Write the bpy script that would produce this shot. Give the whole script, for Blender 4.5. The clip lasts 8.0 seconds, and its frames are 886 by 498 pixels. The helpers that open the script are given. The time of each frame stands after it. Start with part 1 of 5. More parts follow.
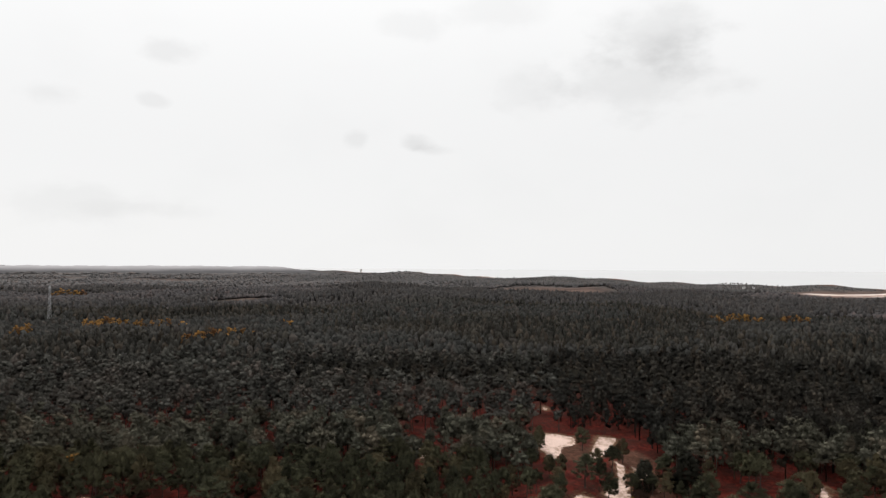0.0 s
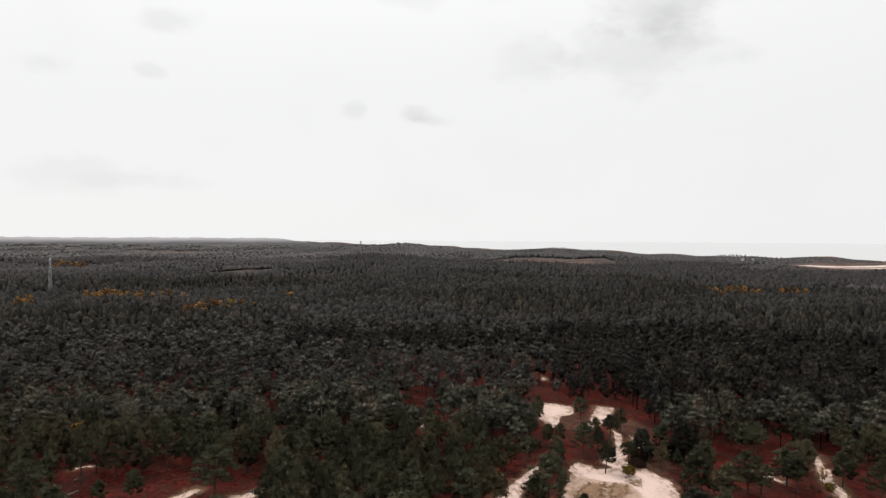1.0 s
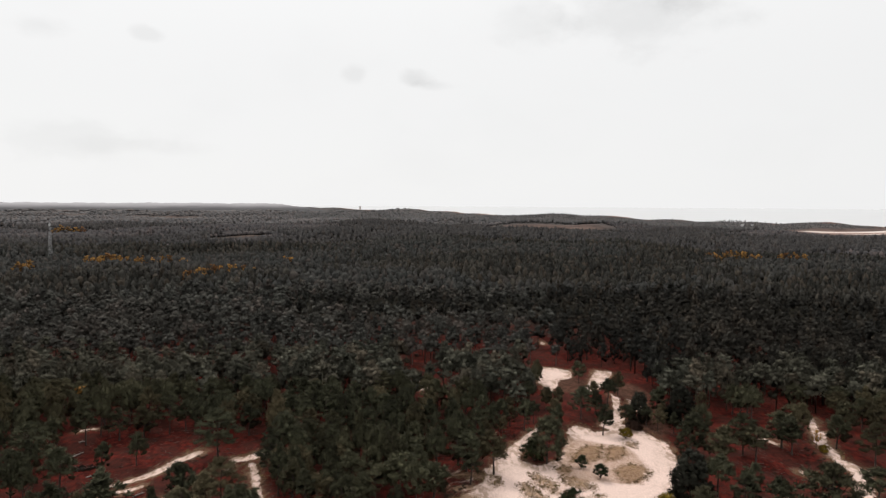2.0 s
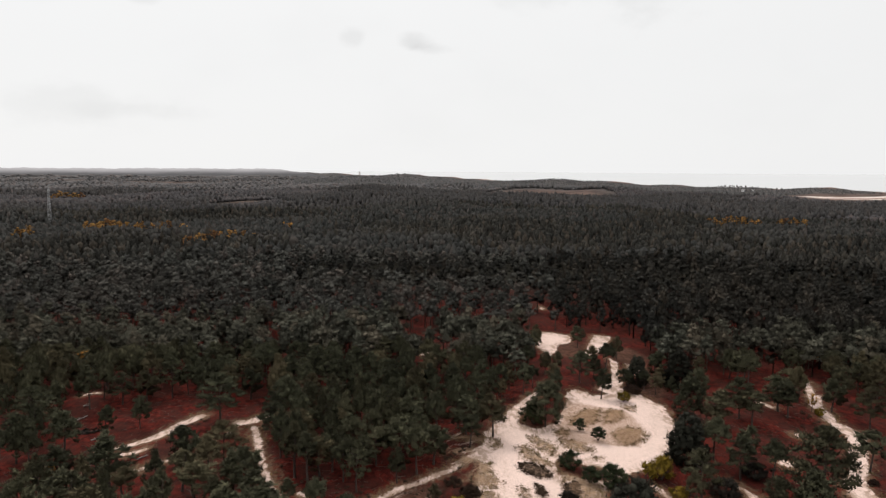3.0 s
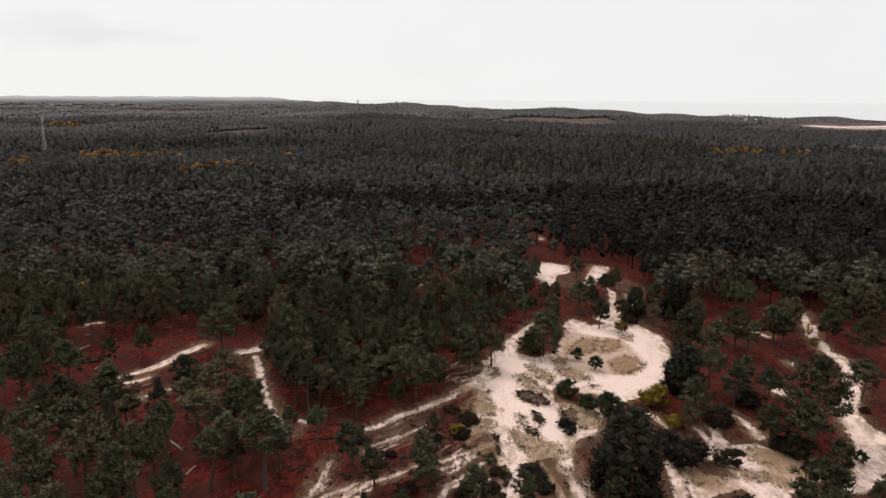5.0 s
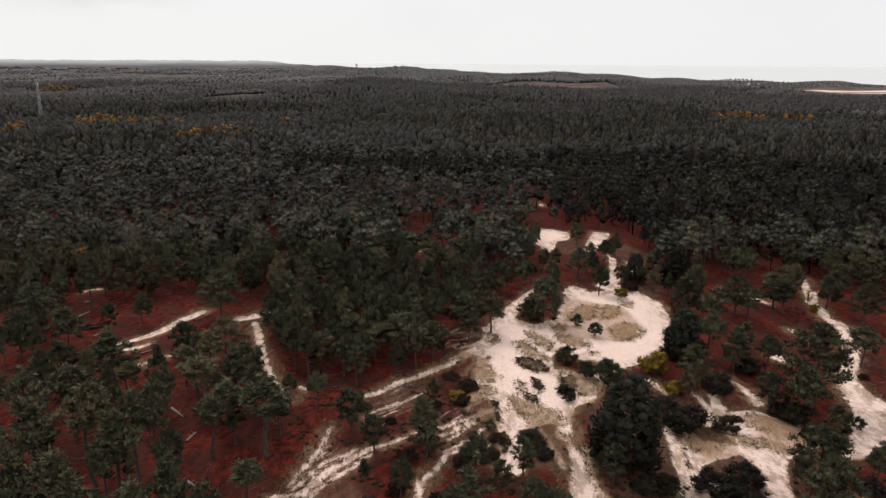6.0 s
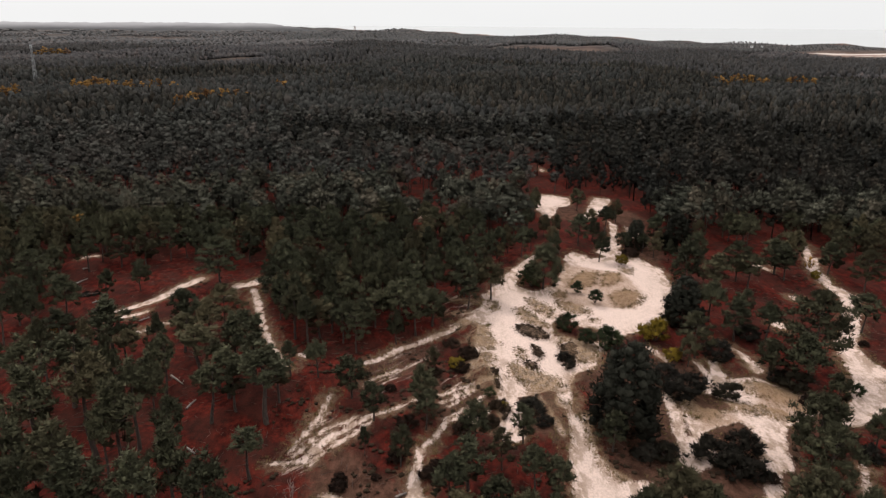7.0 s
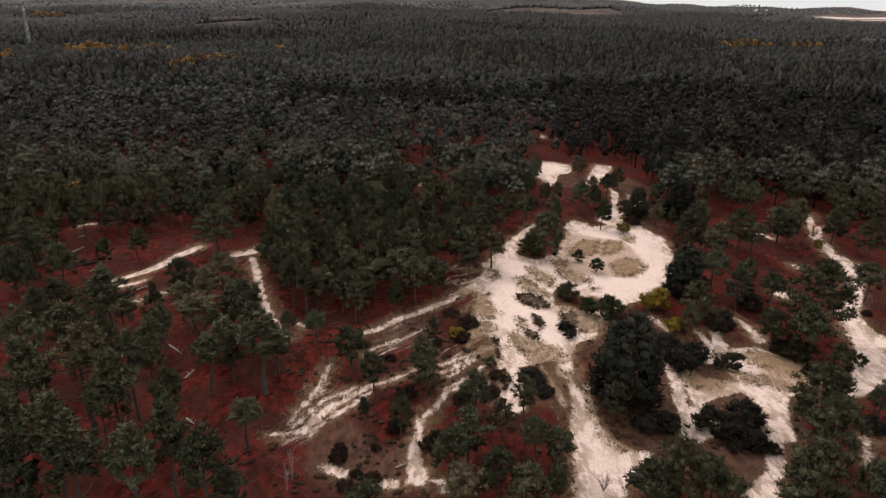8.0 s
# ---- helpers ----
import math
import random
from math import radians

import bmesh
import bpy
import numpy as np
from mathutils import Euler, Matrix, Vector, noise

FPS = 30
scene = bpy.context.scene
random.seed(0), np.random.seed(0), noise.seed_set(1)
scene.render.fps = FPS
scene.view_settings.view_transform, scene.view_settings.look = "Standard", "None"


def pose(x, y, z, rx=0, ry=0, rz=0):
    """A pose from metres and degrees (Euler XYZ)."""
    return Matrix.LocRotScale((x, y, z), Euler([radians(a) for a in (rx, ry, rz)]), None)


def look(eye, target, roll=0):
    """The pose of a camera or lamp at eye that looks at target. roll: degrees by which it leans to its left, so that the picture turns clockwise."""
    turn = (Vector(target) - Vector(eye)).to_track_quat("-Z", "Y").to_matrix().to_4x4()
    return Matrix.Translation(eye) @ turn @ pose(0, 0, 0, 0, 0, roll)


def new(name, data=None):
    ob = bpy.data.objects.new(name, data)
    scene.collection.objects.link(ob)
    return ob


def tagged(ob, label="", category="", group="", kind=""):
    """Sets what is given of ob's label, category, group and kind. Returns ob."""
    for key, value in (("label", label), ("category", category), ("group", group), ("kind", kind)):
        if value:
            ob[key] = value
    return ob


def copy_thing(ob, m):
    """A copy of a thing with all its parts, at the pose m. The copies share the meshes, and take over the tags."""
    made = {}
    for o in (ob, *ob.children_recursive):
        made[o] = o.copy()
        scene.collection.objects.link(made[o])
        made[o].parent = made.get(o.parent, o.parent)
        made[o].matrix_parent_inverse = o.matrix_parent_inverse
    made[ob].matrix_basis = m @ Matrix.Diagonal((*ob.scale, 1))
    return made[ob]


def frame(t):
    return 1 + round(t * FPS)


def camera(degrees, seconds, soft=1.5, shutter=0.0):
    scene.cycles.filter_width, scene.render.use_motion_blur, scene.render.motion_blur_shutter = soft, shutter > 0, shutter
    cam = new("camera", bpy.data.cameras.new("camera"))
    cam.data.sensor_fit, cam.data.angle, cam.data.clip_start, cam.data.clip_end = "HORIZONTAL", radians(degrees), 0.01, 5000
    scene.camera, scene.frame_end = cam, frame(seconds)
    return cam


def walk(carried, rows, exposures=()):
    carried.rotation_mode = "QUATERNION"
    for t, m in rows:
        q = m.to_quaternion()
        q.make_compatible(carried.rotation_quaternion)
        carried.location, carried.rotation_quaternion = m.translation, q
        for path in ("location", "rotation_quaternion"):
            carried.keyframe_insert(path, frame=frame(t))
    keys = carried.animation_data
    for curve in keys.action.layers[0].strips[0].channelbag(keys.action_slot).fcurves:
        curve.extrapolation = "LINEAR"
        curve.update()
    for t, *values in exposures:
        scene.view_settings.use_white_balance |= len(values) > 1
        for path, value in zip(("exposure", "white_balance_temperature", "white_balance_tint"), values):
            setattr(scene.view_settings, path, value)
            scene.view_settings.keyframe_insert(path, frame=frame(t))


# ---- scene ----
cam = camera(61.9, 8.0, soft=1.3)
PATH = [
    (0.0, 0.00, 0.00, 60.00, 90.85, -0.37, -0.00),
    (0.5, -0.07, -0.32, 59.93, 89.82, -0.41, -0.03),
    (1.0, -0.12, -0.56, 59.88, 88.66, -0.38, -0.04),
    (1.5, -0.15, -0.73, 59.84, 87.33, -0.40, -0.07),
    (3.0, -0.17, -0.77, 59.80, 83.32, -0.38, -0.09),
    (3.5, -0.16, -0.62, 59.79, 81.96, -0.36, -0.11),
    (4.0, -0.14, -0.39, 59.80, 80.61, -0.35, -0.12),
    (4.5, -0.13, -0.09, 59.80, 79.24, -0.38, -0.12),
    (6.0, -0.11, 1.33, 59.80, 75.23, -0.42, -0.16),
    (6.5, -0.12, 1.97, 59.79, 73.87, -0.39, -0.17),
    (7.0, -0.15, 2.69, 59.77, 72.52, -0.42, -0.20),
    (7.5, -0.20, 3.50, 59.74, 71.20, -0.45, -0.21),
    (8.0, -0.26, 4.40, 59.69, 69.91, -0.45, -0.23),
]
walk(cam, [(t, pose(x, y, z, rx, ry, rz)) for t, x, y, z, rx, ry, rz in PATH])

# ---- light: a bright overcast sky with one weak wide sun ----
SUN_HEIGHT, SUN_TURN = radians(46), radians(-30)
SKY_LOW, SKY_HIGH, SUN_POWER = 0.88, 1.38, 1.5


class Nodes:
    """A node tree with short calls."""

    def __init__(self, tree):
        self.tree = tree
        tree.nodes.clear()

    def add(self, kind, ins=(), operation="", attribute_name=""):
        n = self.tree.nodes.new(kind)
        if operation:
            n.operation = operation
        if attribute_name:
            n.attribute_name = attribute_name
        for k, v in dict(ins).items():
            self.put(n.inputs[k], v)
        return n

    def put(self, socket, v):
        if isinstance(v, bpy.types.NodeSocket):
            self.tree.links.new(v, socket)
        elif isinstance(v, bpy.types.Node):
            self.tree.links.new(v.outputs[0], socket)
        else:
            socket.default_value = v

    def maths(self, op, a, b=0.0, c=0.0, clamp=False):
        n = self.add("ShaderNodeMath", operation=op)
        n.use_clamp = clamp
        for s, v in zip(n.inputs, (a, b, c)):
            self.put(s, v)
        return n.outputs[0]

    def ramp(self, v, lo, hi, to0=0.0, to1=1.0):
        n = self.add("ShaderNodeMapRange", {"Value": v, "From Min": lo, "From Max": hi, "To Min": to0, "To Max": to1})
        n.interpolation_type = "SMOOTHSTEP"
        return n.outputs[0]

    def mix(self, fac, a, b):
        n = self.add("ShaderNodeMix")
        n.data_type = "RGBA"
        self.put(n.inputs[0], fac)
        self.put(n.inputs[6], a)
        self.put(n.inputs[7], b)
        return n.outputs[2]

    def noise(self, vector, scale, detail=3.0, rough=0.55):
        return self.add("ShaderNodeTexNoise", {"Vector": vector, "Scale": scale, "Detail": detail, "Roughness": rough}).outputs[0]


def rgb(r, g, b):
    return (r, g, b, 1.0)


# small grey clouds under the overcast: way to each, half width and half height (radians), depth
CLOUDS = [
    (0.262, 0.94, 0.285, 0.085, 0.055, 0.10), (0.235, 0.94, 0.235, 0.13, 0.06, 0.09), (0.115, 0.96, 0.225, 0.07, 0.04, 0.05), (0.30, 0.93, 0.25, 0.05, 0.03, 0.05),
    (-0.038, 0.988, 0.154, 0.030, 0.014, 0.11), (-0.022, 0.988, 0.147, 0.04, 0.009, 0.08), (-0.115, 0.981, 0.159, 0.018, 0.014, 0.07),
    (-0.332, 0.908, 0.256, 0.045, 0.018, 0.08), (-0.46, 0.867, 0.194, 0.04, 0.015, 0.06),
    (-0.361, 0.912, 0.197, 0.022, 0.012, 0.07), (-0.447, 0.892, 0.066, 0.11, 0.026, 0.05), (-0.38, 0.92, 0.06, 0.09, 0.012, 0.03), (-0.045, 0.952, 0.303, 0.05, 0.025, 0.05),
    (0.06, 0.945, 0.325, 0.07, 0.035, 0.05),
]
world = bpy.data.worlds.new("overcast_sky")
scene.world = world
world.use_nodes = True
W = Nodes(world.node_tree)
way = W.add("ShaderNodeTexCoord").outputs["Generated"]
up = W.add("ShaderNodeSeparateXYZ", {0: way}).outputs[2]
blue = W.add("ShaderNodeTexSky")
blue.sky_type, blue.sun_disc, blue.sun_elevation, blue.sun_rotation = "NISHITA", False, SUN_HEIGHT, SUN_TURN
glow = W.ramp(up, 0.12, 0.9, SKY_LOW, SKY_HIGH)
rag = W.add("ShaderNodeMapping", {"Vector": way, "Scale": (1.0, 1.0, 1.7)})
rag1 = W.noise(rag, 14.0, 4.0)
rag2 = W.noise(rag, 5.0, 3.0)
shade = W.maths("MULTIPLY", W.ramp(rag2, 0.45, 0.75), 0.02)
for cx, cy, cz, wide, high, deep in CLOUDS:
    off = W.add("ShaderNodeVectorMath", {0: way, 1: Vector((cx, cy, cz)).normalized()}, operation="SUBTRACT")
    flat = W.add("ShaderNodeVectorMath", {0: off, 1: (1 / wide, 1 / wide, 1 / high)}, operation="MULTIPLY")
    reach = W.add("ShaderNodeVectorMath", {0: flat}, operation="LENGTH").outputs["Value"]
    reach = W.maths("ADD", reach, W.maths("MULTIPLY", W.maths("SUBTRACT", rag1, 0.5), 1.9))
    shade = W.maths("ADD", shade, W.ramp(reach, 0.25, 1.1, deep * 1.15, 0.0))
side = W.add("ShaderNodeVectorMath", {0: way, 1: (math.sin(SUN_TURN), math.cos(SUN_TURN), 0.0)}, operation="DOT_PRODUCT").outputs["Value"]
glow = W.maths("MULTIPLY", glow, W.maths("ADD", 0.97, W.maths("MULTIPLY", side, 0.06)))
glow = W.maths("MULTIPLY", glow, W.maths("SUBTRACT", 1.0, shade))
grey = W.add("ShaderNodeCombineColor", {0: glow, 1: glow, 2: glow})
veil = W.mix(0.985, W.add("ShaderNodeVectorMath", {0: blue, 1: (0.1, 0.1, 0.1)}, operation="MULTIPLY"), grey)
W.add("ShaderNodeOutputWorld", {0: W.add("ShaderNodeBackground", {0: veil, 1: 1.0})})

sun = new("sun", bpy.data.lights.new("sun", "SUN"))
sun.data.energy, sun.data.angle, sun.data.color = SUN_POWER, radians(14), (1.0, 0.96, 0.9)
sun.matrix_world = look((0, 0, 0), (-math.sin(SUN_TURN) * math.cos(SUN_HEIGHT), -math.cos(SUN_TURN) * math.cos(SUN_HEIGHT), -math.sin(SUN_HEIGHT)))


# ---- materials ----
def material(name):
    m = bpy.data.materials.new(name)
    m.use_nodes = True
    return m, Nodes(m.node_tree)


def finish(k, colour, rough=0.8, bump=None, depth=0.05, metal=0.0, gloss=0.3, facing=None):
    ins = {"Base Color": colour, "Roughness": rough, "Metallic": metal, "Specular IOR Level": gloss}
    if bump is not None:
        relief_ = k.add("ShaderNodeBump", {"Height": bump, "Distance": depth, "Strength": 0.8})
        if facing is not None:
            k.put(relief_.inputs["Normal"], facing)
        ins["Normal"] = relief_
    k.add("ShaderNodeOutputMaterial", {0: k.add("ShaderNodeBsdfPrincipled", ins)})


def foliage(name, dark, light, odd, odd_share=0.12, low=0.7, high=1.3, grain=1.5, depth=0.2):
    """Needles or leaves: tints by tuft, by tree and by stand."""
    m, k = material(name)
    isle = k.add("ShaderNodeNewGeometry").outputs["Random Per Island"]
    tint = k.add("ShaderNodeAttribute", attribute_name="tint").outputs["Fac"]
    own = k.add("ShaderNodeObjectInfo").outputs["Random"]
    place = k.add("ShaderNodeNewGeometry").outputs["Position"]
    facing = k.add("ShaderNodeVectorTransform", {0: k.add("ShaderNodeAttribute", attribute_name="facing").outputs["Vector"]})
    facing.vector_type, facing.convert_from, facing.convert_to = "NORMAL", "OBJECT", "WORLD"
    mottle, needle = k.noise(place, 0.35, 3.0), k.noise(place, grain, 5.0, 0.7)
    fac = k.maths("ADD", k.maths("MULTIPLY", isle, 0.35), k.maths("ADD", k.maths("MULTIPLY", mottle, 0.4), k.ramp(needle, 0.38, 0.62, -0.15, 0.3)), clamp=True)
    col = k.mix(fac, dark, light)
    which = k.maths("FRACT", k.maths("ADD", tint, own))
    col = k.mix(k.ramp(which, 1 - odd_share - 0.2, 1.0, 0.0, 0.8), col, odd)
    stands = k.noise(place, 0.012, 3.0)
    col = k.mix(k.ramp(stands, 0.42, 0.68, 0.0, 0.55), col, k.mix(0.5, light, odd))
    val = k.add("ShaderNodeHueSaturation", {"Color": col, "Value": k.ramp(k.maths("FRACT", k.maths("MULTIPLY", which, 7.3)), 0.0, 1.0, low, high)})
    finish(k, val.outputs[0], 0.8, needle, depth, gloss=0.04, facing=facing.outputs[0])
    return m


def plain(name, a, b, scale=3.0, rough=0.85, depth=0.03, metal=0.0, stretch=(1, 1, 1)):
    m, k = material(name)
    place = k.add("ShaderNodeTexCoord").outputs["Object"]
    at = k.add("ShaderNodeMapping", {"Vector": place, "Scale": stretch})
    n1, n2 = k.noise(at, scale, 4.0), k.noise(at, scale * 7, 3.0)
    f = k.maths("ADD", k.maths("MULTIPLY", n1, 0.6), k.maths("MULTIPLY", n2, 0.4))
    finish(k, k.mix(k.ramp(f, 0.35, 0.65), a, b), rough, n2, depth, metal)
    return m


NEEDLES = foliage("pine_needles", rgb(0.036, 0.036, 0.024), rgb(0.088, 0.087, 0.049), rgb(0.106, 0.081, 0.045), 0.22)
BLACK_NEEDLES = foliage("black_pine_needles", rgb(0.016, 0.016, 0.012), rgb(0.036, 0.035, 0.026), rgb(0.020, 0.018, 0.012))
PINE_WOOD = foliage("pine_wood_canopy", rgb(0.037, 0.036, 0.032), rgb(0.090, 0.088, 0.075), rgb(0.098, 0.078, 0.066), 0.2, 0.62, 1.38, 1.0, 0.6)
FRONT_WOOD = foliage("front_wood_canopy", rgb(0.045, 0.044, 0.034), rgb(0.106, 0.105, 0.078), rgb(0.118, 0.093, 0.066), 0.15, 0.62, 1.38, 1.2, 0.5)
FOREST = foliage("forest_canopy", rgb(0.024, 0.0238, 0.0222), rgb(0.051, 0.0505, 0.046), rgb(0.060, 0.049, 0.042), 0.2, 0.84, 1.16, 0.6, 0.4)
DARK_FOREST = foliage("dark_forest_canopy", rgb(0.018, 0.0172, 0.0150), rgb(0.041, 0.039, 0.033), rgb(0.054, 0.042, 0.031), 0.15, 0.7, 1.4, 0.9, 0.4)
# Canopies beyond 820 m: haze put into the colour, paler the farther.
HAZY_HILL = foliage("hazy_hill_canopy", rgb(0.043, 0.040, 0.041), rgb(0.078, 0.073, 0.073), rgb(0.092, 0.071, 0.066), 0.2, 0.85, 1.15)
HAZY_DARK_HILL = foliage("hazy_dark_hill_canopy", rgb(0.035, 0.033, 0.0325), rgb(0.062, 0.0585, 0.0565), rgb(0.058, 0.048, 0.042), 0.12, 0.85, 1.15)
HAZY_DISTANT = foliage("hazy_distant_canopy", rgb(0.065, 0.062, 0.062), rgb(0.10, 0.096, 0.095), rgb(0.10, 0.086, 0.078), 0.12, 0.9, 1.1)
HAZY_SCRUB = foliage("hazy_pale_scrub", rgb(0.085, 0.081, 0.081), rgb(0.125, 0.119, 0.118), rgb(0.128, 0.104, 0.095), 0.3, 0.9, 1.1)
BUSH = foliage("bush_leaves", rgb(0.024, 0.032, 0.016), rgb(0.058, 0.066, 0.032), rgb(0.07, 0.07, 0.03))
YELLOW = foliage("yellowing_leaves", rgb(0.13, 0.085, 0.014), rgb(0.30, 0.20, 0.028), rgb(0.12, 0.10, 0.025))
AUTUMN = foliage("autumn_leaves", rgb(0.19, 0.09, 0.025), rgb(0.42, 0.23, 0.06), rgb(0.12, 0.05, 0.026), 0.4)
GORSE = foliage("dark_gorse_leaves", rgb(0.015, 0.013, 0.011), rgb(0.032, 0.027, 0.021), rgb(0.03, 0.024, 0.014))
HEATHER = foliage("brown_heather", rgb(0.021, 0.012, 0.009), rgb(0.052, 0.031, 0.023), rgb(0.062, 0.042, 0.024))
GRASS = foliage("marram_grass", rgb(0.10, 0.068, 0.032), rgb(0.25, 0.165, 0.085), rgb(0.12, 0.10, 0.035))
BARK = plain("pine_bark", rgb(0.035, 0.026, 0.022), rgb(0.085, 0.06, 0.048), 5.0, 0.95, 0.03, 0.0, (1, 1, 0.25))
DEAD_WOOD = plain("weathered_wood", rgb(0.14, 0.11, 0.10), rgb(0.30, 0.25, 0.22), 4.0, 0.9, 0.02, 0.0, (1, 1, 0.2))
TWIG = plain("dead_twig", rgb(0.03, 0.022, 0.018), rgb(0.16, 0.11, 0.09), 0.8, 0.95, 0.01)
STEEL = plain("galvanised_steel", rgb(0.30, 0.30, 0.31), rgb(0.45, 0.45, 0.45), 2.0, 0.5, 0.002, 0.6)
PANEL = plain("antenna_shell", rgb(0.62, 0.62, 0.62), rgb(0.75, 0.75, 0.74), 1.0, 0.5, 0.002)
WALL = plain("pale_render", rgb(0.72, 0.71, 0.7), rgb(0.82, 0.81, 0.8), 0.3, 0.9, 0.01)
ROOF = plain("grey_roof", rgb(0.12, 0.11, 0.11), rgb(0.2, 0.18, 0.17), 0.4, 0.9, 0.02)
PANE = plain("window_glass", rgb(0.03, 0.035, 0.04), rgb(0.05, 0.055, 0.06), 0.5, 0.1, 0.001)


def ground_material():
    """White sand where people walk, tan grass along it, red-brown needle litter elsewhere."""
    m, k = material("dune_ground")
    place = k.add("ShaderNodeNewGeometry").outputs["Position"]
    edge = k.add("ShaderNodeAttribute", attribute_name="edge").outputs["Fac"]
    tuft = k.add("ShaderNodeAttribute", attribute_name="tuft").outputs["Fac"]
    bare = k.add("ShaderNodeAttribute", attribute_name="bare").outputs["Fac"]
    slope = k.add("ShaderNodeMapping", {"Vector": place, "Scale": (1, 0.62, 1)})
    big, mid, fine, grain = k.noise(place, 0.12, 4), k.noise(slope, 0.85, 5, 0.65), k.noise(slope, 3.6, 4, 0.65), k.noise(slope, 15.0, 3, 0.7)
    streak = k.noise(k.add("ShaderNodeMapping", {"Vector": place, "Rotation": (0, 0, -0.5), "Scale": (1.6, 0.35, 1)}), 0.9, 4, 0.6)
    rag = k.maths("ADD", k.maths("MULTIPLY", k.maths("SUBTRACT", mid, 0.5), 1.5), k.maths("MULTIPLY", k.maths("SUBTRACT", fine, 0.5), 1.7))
    rag = k.maths("ADD", rag, k.maths("MULTIPLY", k.maths("SUBTRACT", streak, 0.5), 0.8))
    rag = k.maths("ADD", rag, k.maths("MULTIPLY", k.maths("SUBTRACT", grain, 0.5), 1.5))
    line = k.maths("ADD", k.maths("ADD", edge, 0.1), rag)
    is_sand = k.ramp(line, -0.12, 0.2, 1.0, 0.0)
    sand = k.mix(k.ramp(fine, 0.3, 0.7), rgb(0.57, 0.422, 0.362), rgb(0.73, 0.553, 0.482))
    sand = k.mix(k.ramp(streak, 0.5, 0.8, 0.0, 0.15), sand, rgb(0.42, 0.305, 0.25))
    sand = k.mix(k.ramp(grain, 0.53, 0.72, 0.0, 0.34), sand, rgb(0.33, 0.23, 0.185))
    straw = k.mix(k.ramp(fine, 0.32, 0.66), rgb(0.06, 0.036, 0.022), rgb(0.24, 0.155, 0.098))
    straw = k.mix(k.ramp(mid, 0.42, 0.66, 0.0, 0.75), straw, rgb(0.085, 0.055, 0.028))
    straw = k.mix(k.ramp(grain, 0.56, 0.7, 0.0, 0.5), straw, rgb(0.40, 0.30, 0.23))
    litter = k.mix(k.ramp(mid, 0.32, 0.68), rgb(0.030, 0.0060, 0.0046), rgb(0.112, 0.0175, 0.0118))
    litter = k.mix(k.ramp(fine, 0.5, 0.7, 0.0, 0.7), litter, rgb(0.026, 0.0105, 0.0085))
    litter = k.mix(k.ramp(big, 0.42, 0.60, 0.0, 0.6), litter, rgb(0.034, 0.016, 0.012))
    litter = k.mix(k.ramp(grain, 0.62, 0.75, 0.0, 0.5), litter, rgb(0.19, 0.070, 0.052))
    verge = k.ramp(k.maths("ADD", line, k.maths("ADD", k.maths("MULTIPLY", k.maths("SUBTRACT", big, 0.5), 5.0), k.maths("MULTIPLY", rag, 2.5))), 0.2, 2.2, 0.75, 0.0)
    soil = k.mix(verge, litter, straw)
    heather, grit, brown = (k.add("ShaderNodeAttribute", attribute_name=key).outputs["Fac"] for key in ("heather", "grit", "brown"))
    soil = k.mix(k.ramp(k.maths("ADD", brown, k.maths("MULTIPLY", rag, 2.2)), -1.2, 1.6, 0.85, 0.0), soil, k.mix(k.ramp(k.maths("ADD", k.maths("MULTIPLY", mid, 0.55), k.maths("MULTIPLY", grain, 0.45)), 0.38, 0.62), rgb(0.038, 0.018, 0.012), rgb(0.112, 0.060, 0.041)))
    inside = k.ramp(k.maths("ADD", tuft, k.maths("MULTIPLY", rag, 2.6)), -0.7, 0.9, 1.0, 0.0)
    inside = k.maths("MULTIPLY", inside, k.ramp(k.maths("ADD", fine, k.maths("MULTIPLY", grain, 0.6)), 0.66, 0.92, 1.0, 0.7))
    sand = k.mix(inside, sand, k.mix(k.ramp(mid, 0.42, 0.6), rgb(0.085, 0.052, 0.024), rgb(0.235, 0.145, 0.078)))
    speck = k.ramp(k.maths("ADD", grit, k.maths("MULTIPLY", rag, 1.5)), -1.0, 0.8, 1.0, 0.0)
    sand = k.mix(k.maths("MULTIPLY", speck, k.ramp(k.maths("ADD", k.maths("MULTIPLY", fine, 0.5), k.maths("MULTIPLY", grain, 0.5)), 0.41, 0.55, 0.15, 0.85)), sand, rgb(0.25, 0.15, 0.092))
    scruff = k.ramp(k.maths("ADD", heather, k.maths("MULTIPLY", rag, 2.0)), -0.3, 0.6, 0.95, 0.0)
    sand = k.mix(scruff, sand, k.mix(k.ramp(fine, 0.4, 0.6), rgb(0.030, 0.019, 0.013), rgb(0.115, 0.070, 0.042)))
    worn = k.ramp(edge, -4.5, -0.6)
    sprinkle = k.ramp(k.maths("ADD", k.maths("MULTIPLY", k.noise(slope, 0.5, 5, 0.7), 1.0), k.maths("MULTIPLY", streak, 0.35)), 0.60, 0.76)
    sand = k.mix(k.maths("MULTIPLY", k.maths("MULTIPLY", sprinkle, worn), 0.7), sand, k.mix(0.5, straw, rgb(0.30, 0.19, 0.12)))
    fan = k.add("ShaderNodeAttribute", attribute_name="fan").outputs["Fac"]
    along = k.add("ShaderNodeVectorMath", {0: place, 1: (0.065, 0.075, 0.0)}, operation="DOT_PRODUCT").outputs["Value"]
    across = k.add("ShaderNodeVectorMath", {0: place, 1: (0.60, -0.52, 0.0)}, operation="DOT_PRODUCT").outputs["Value"]
    rill = k.noise(k.add("ShaderNodeCombineXYZ", {0: along, 1: across}), 1.0, 4, 0.6)
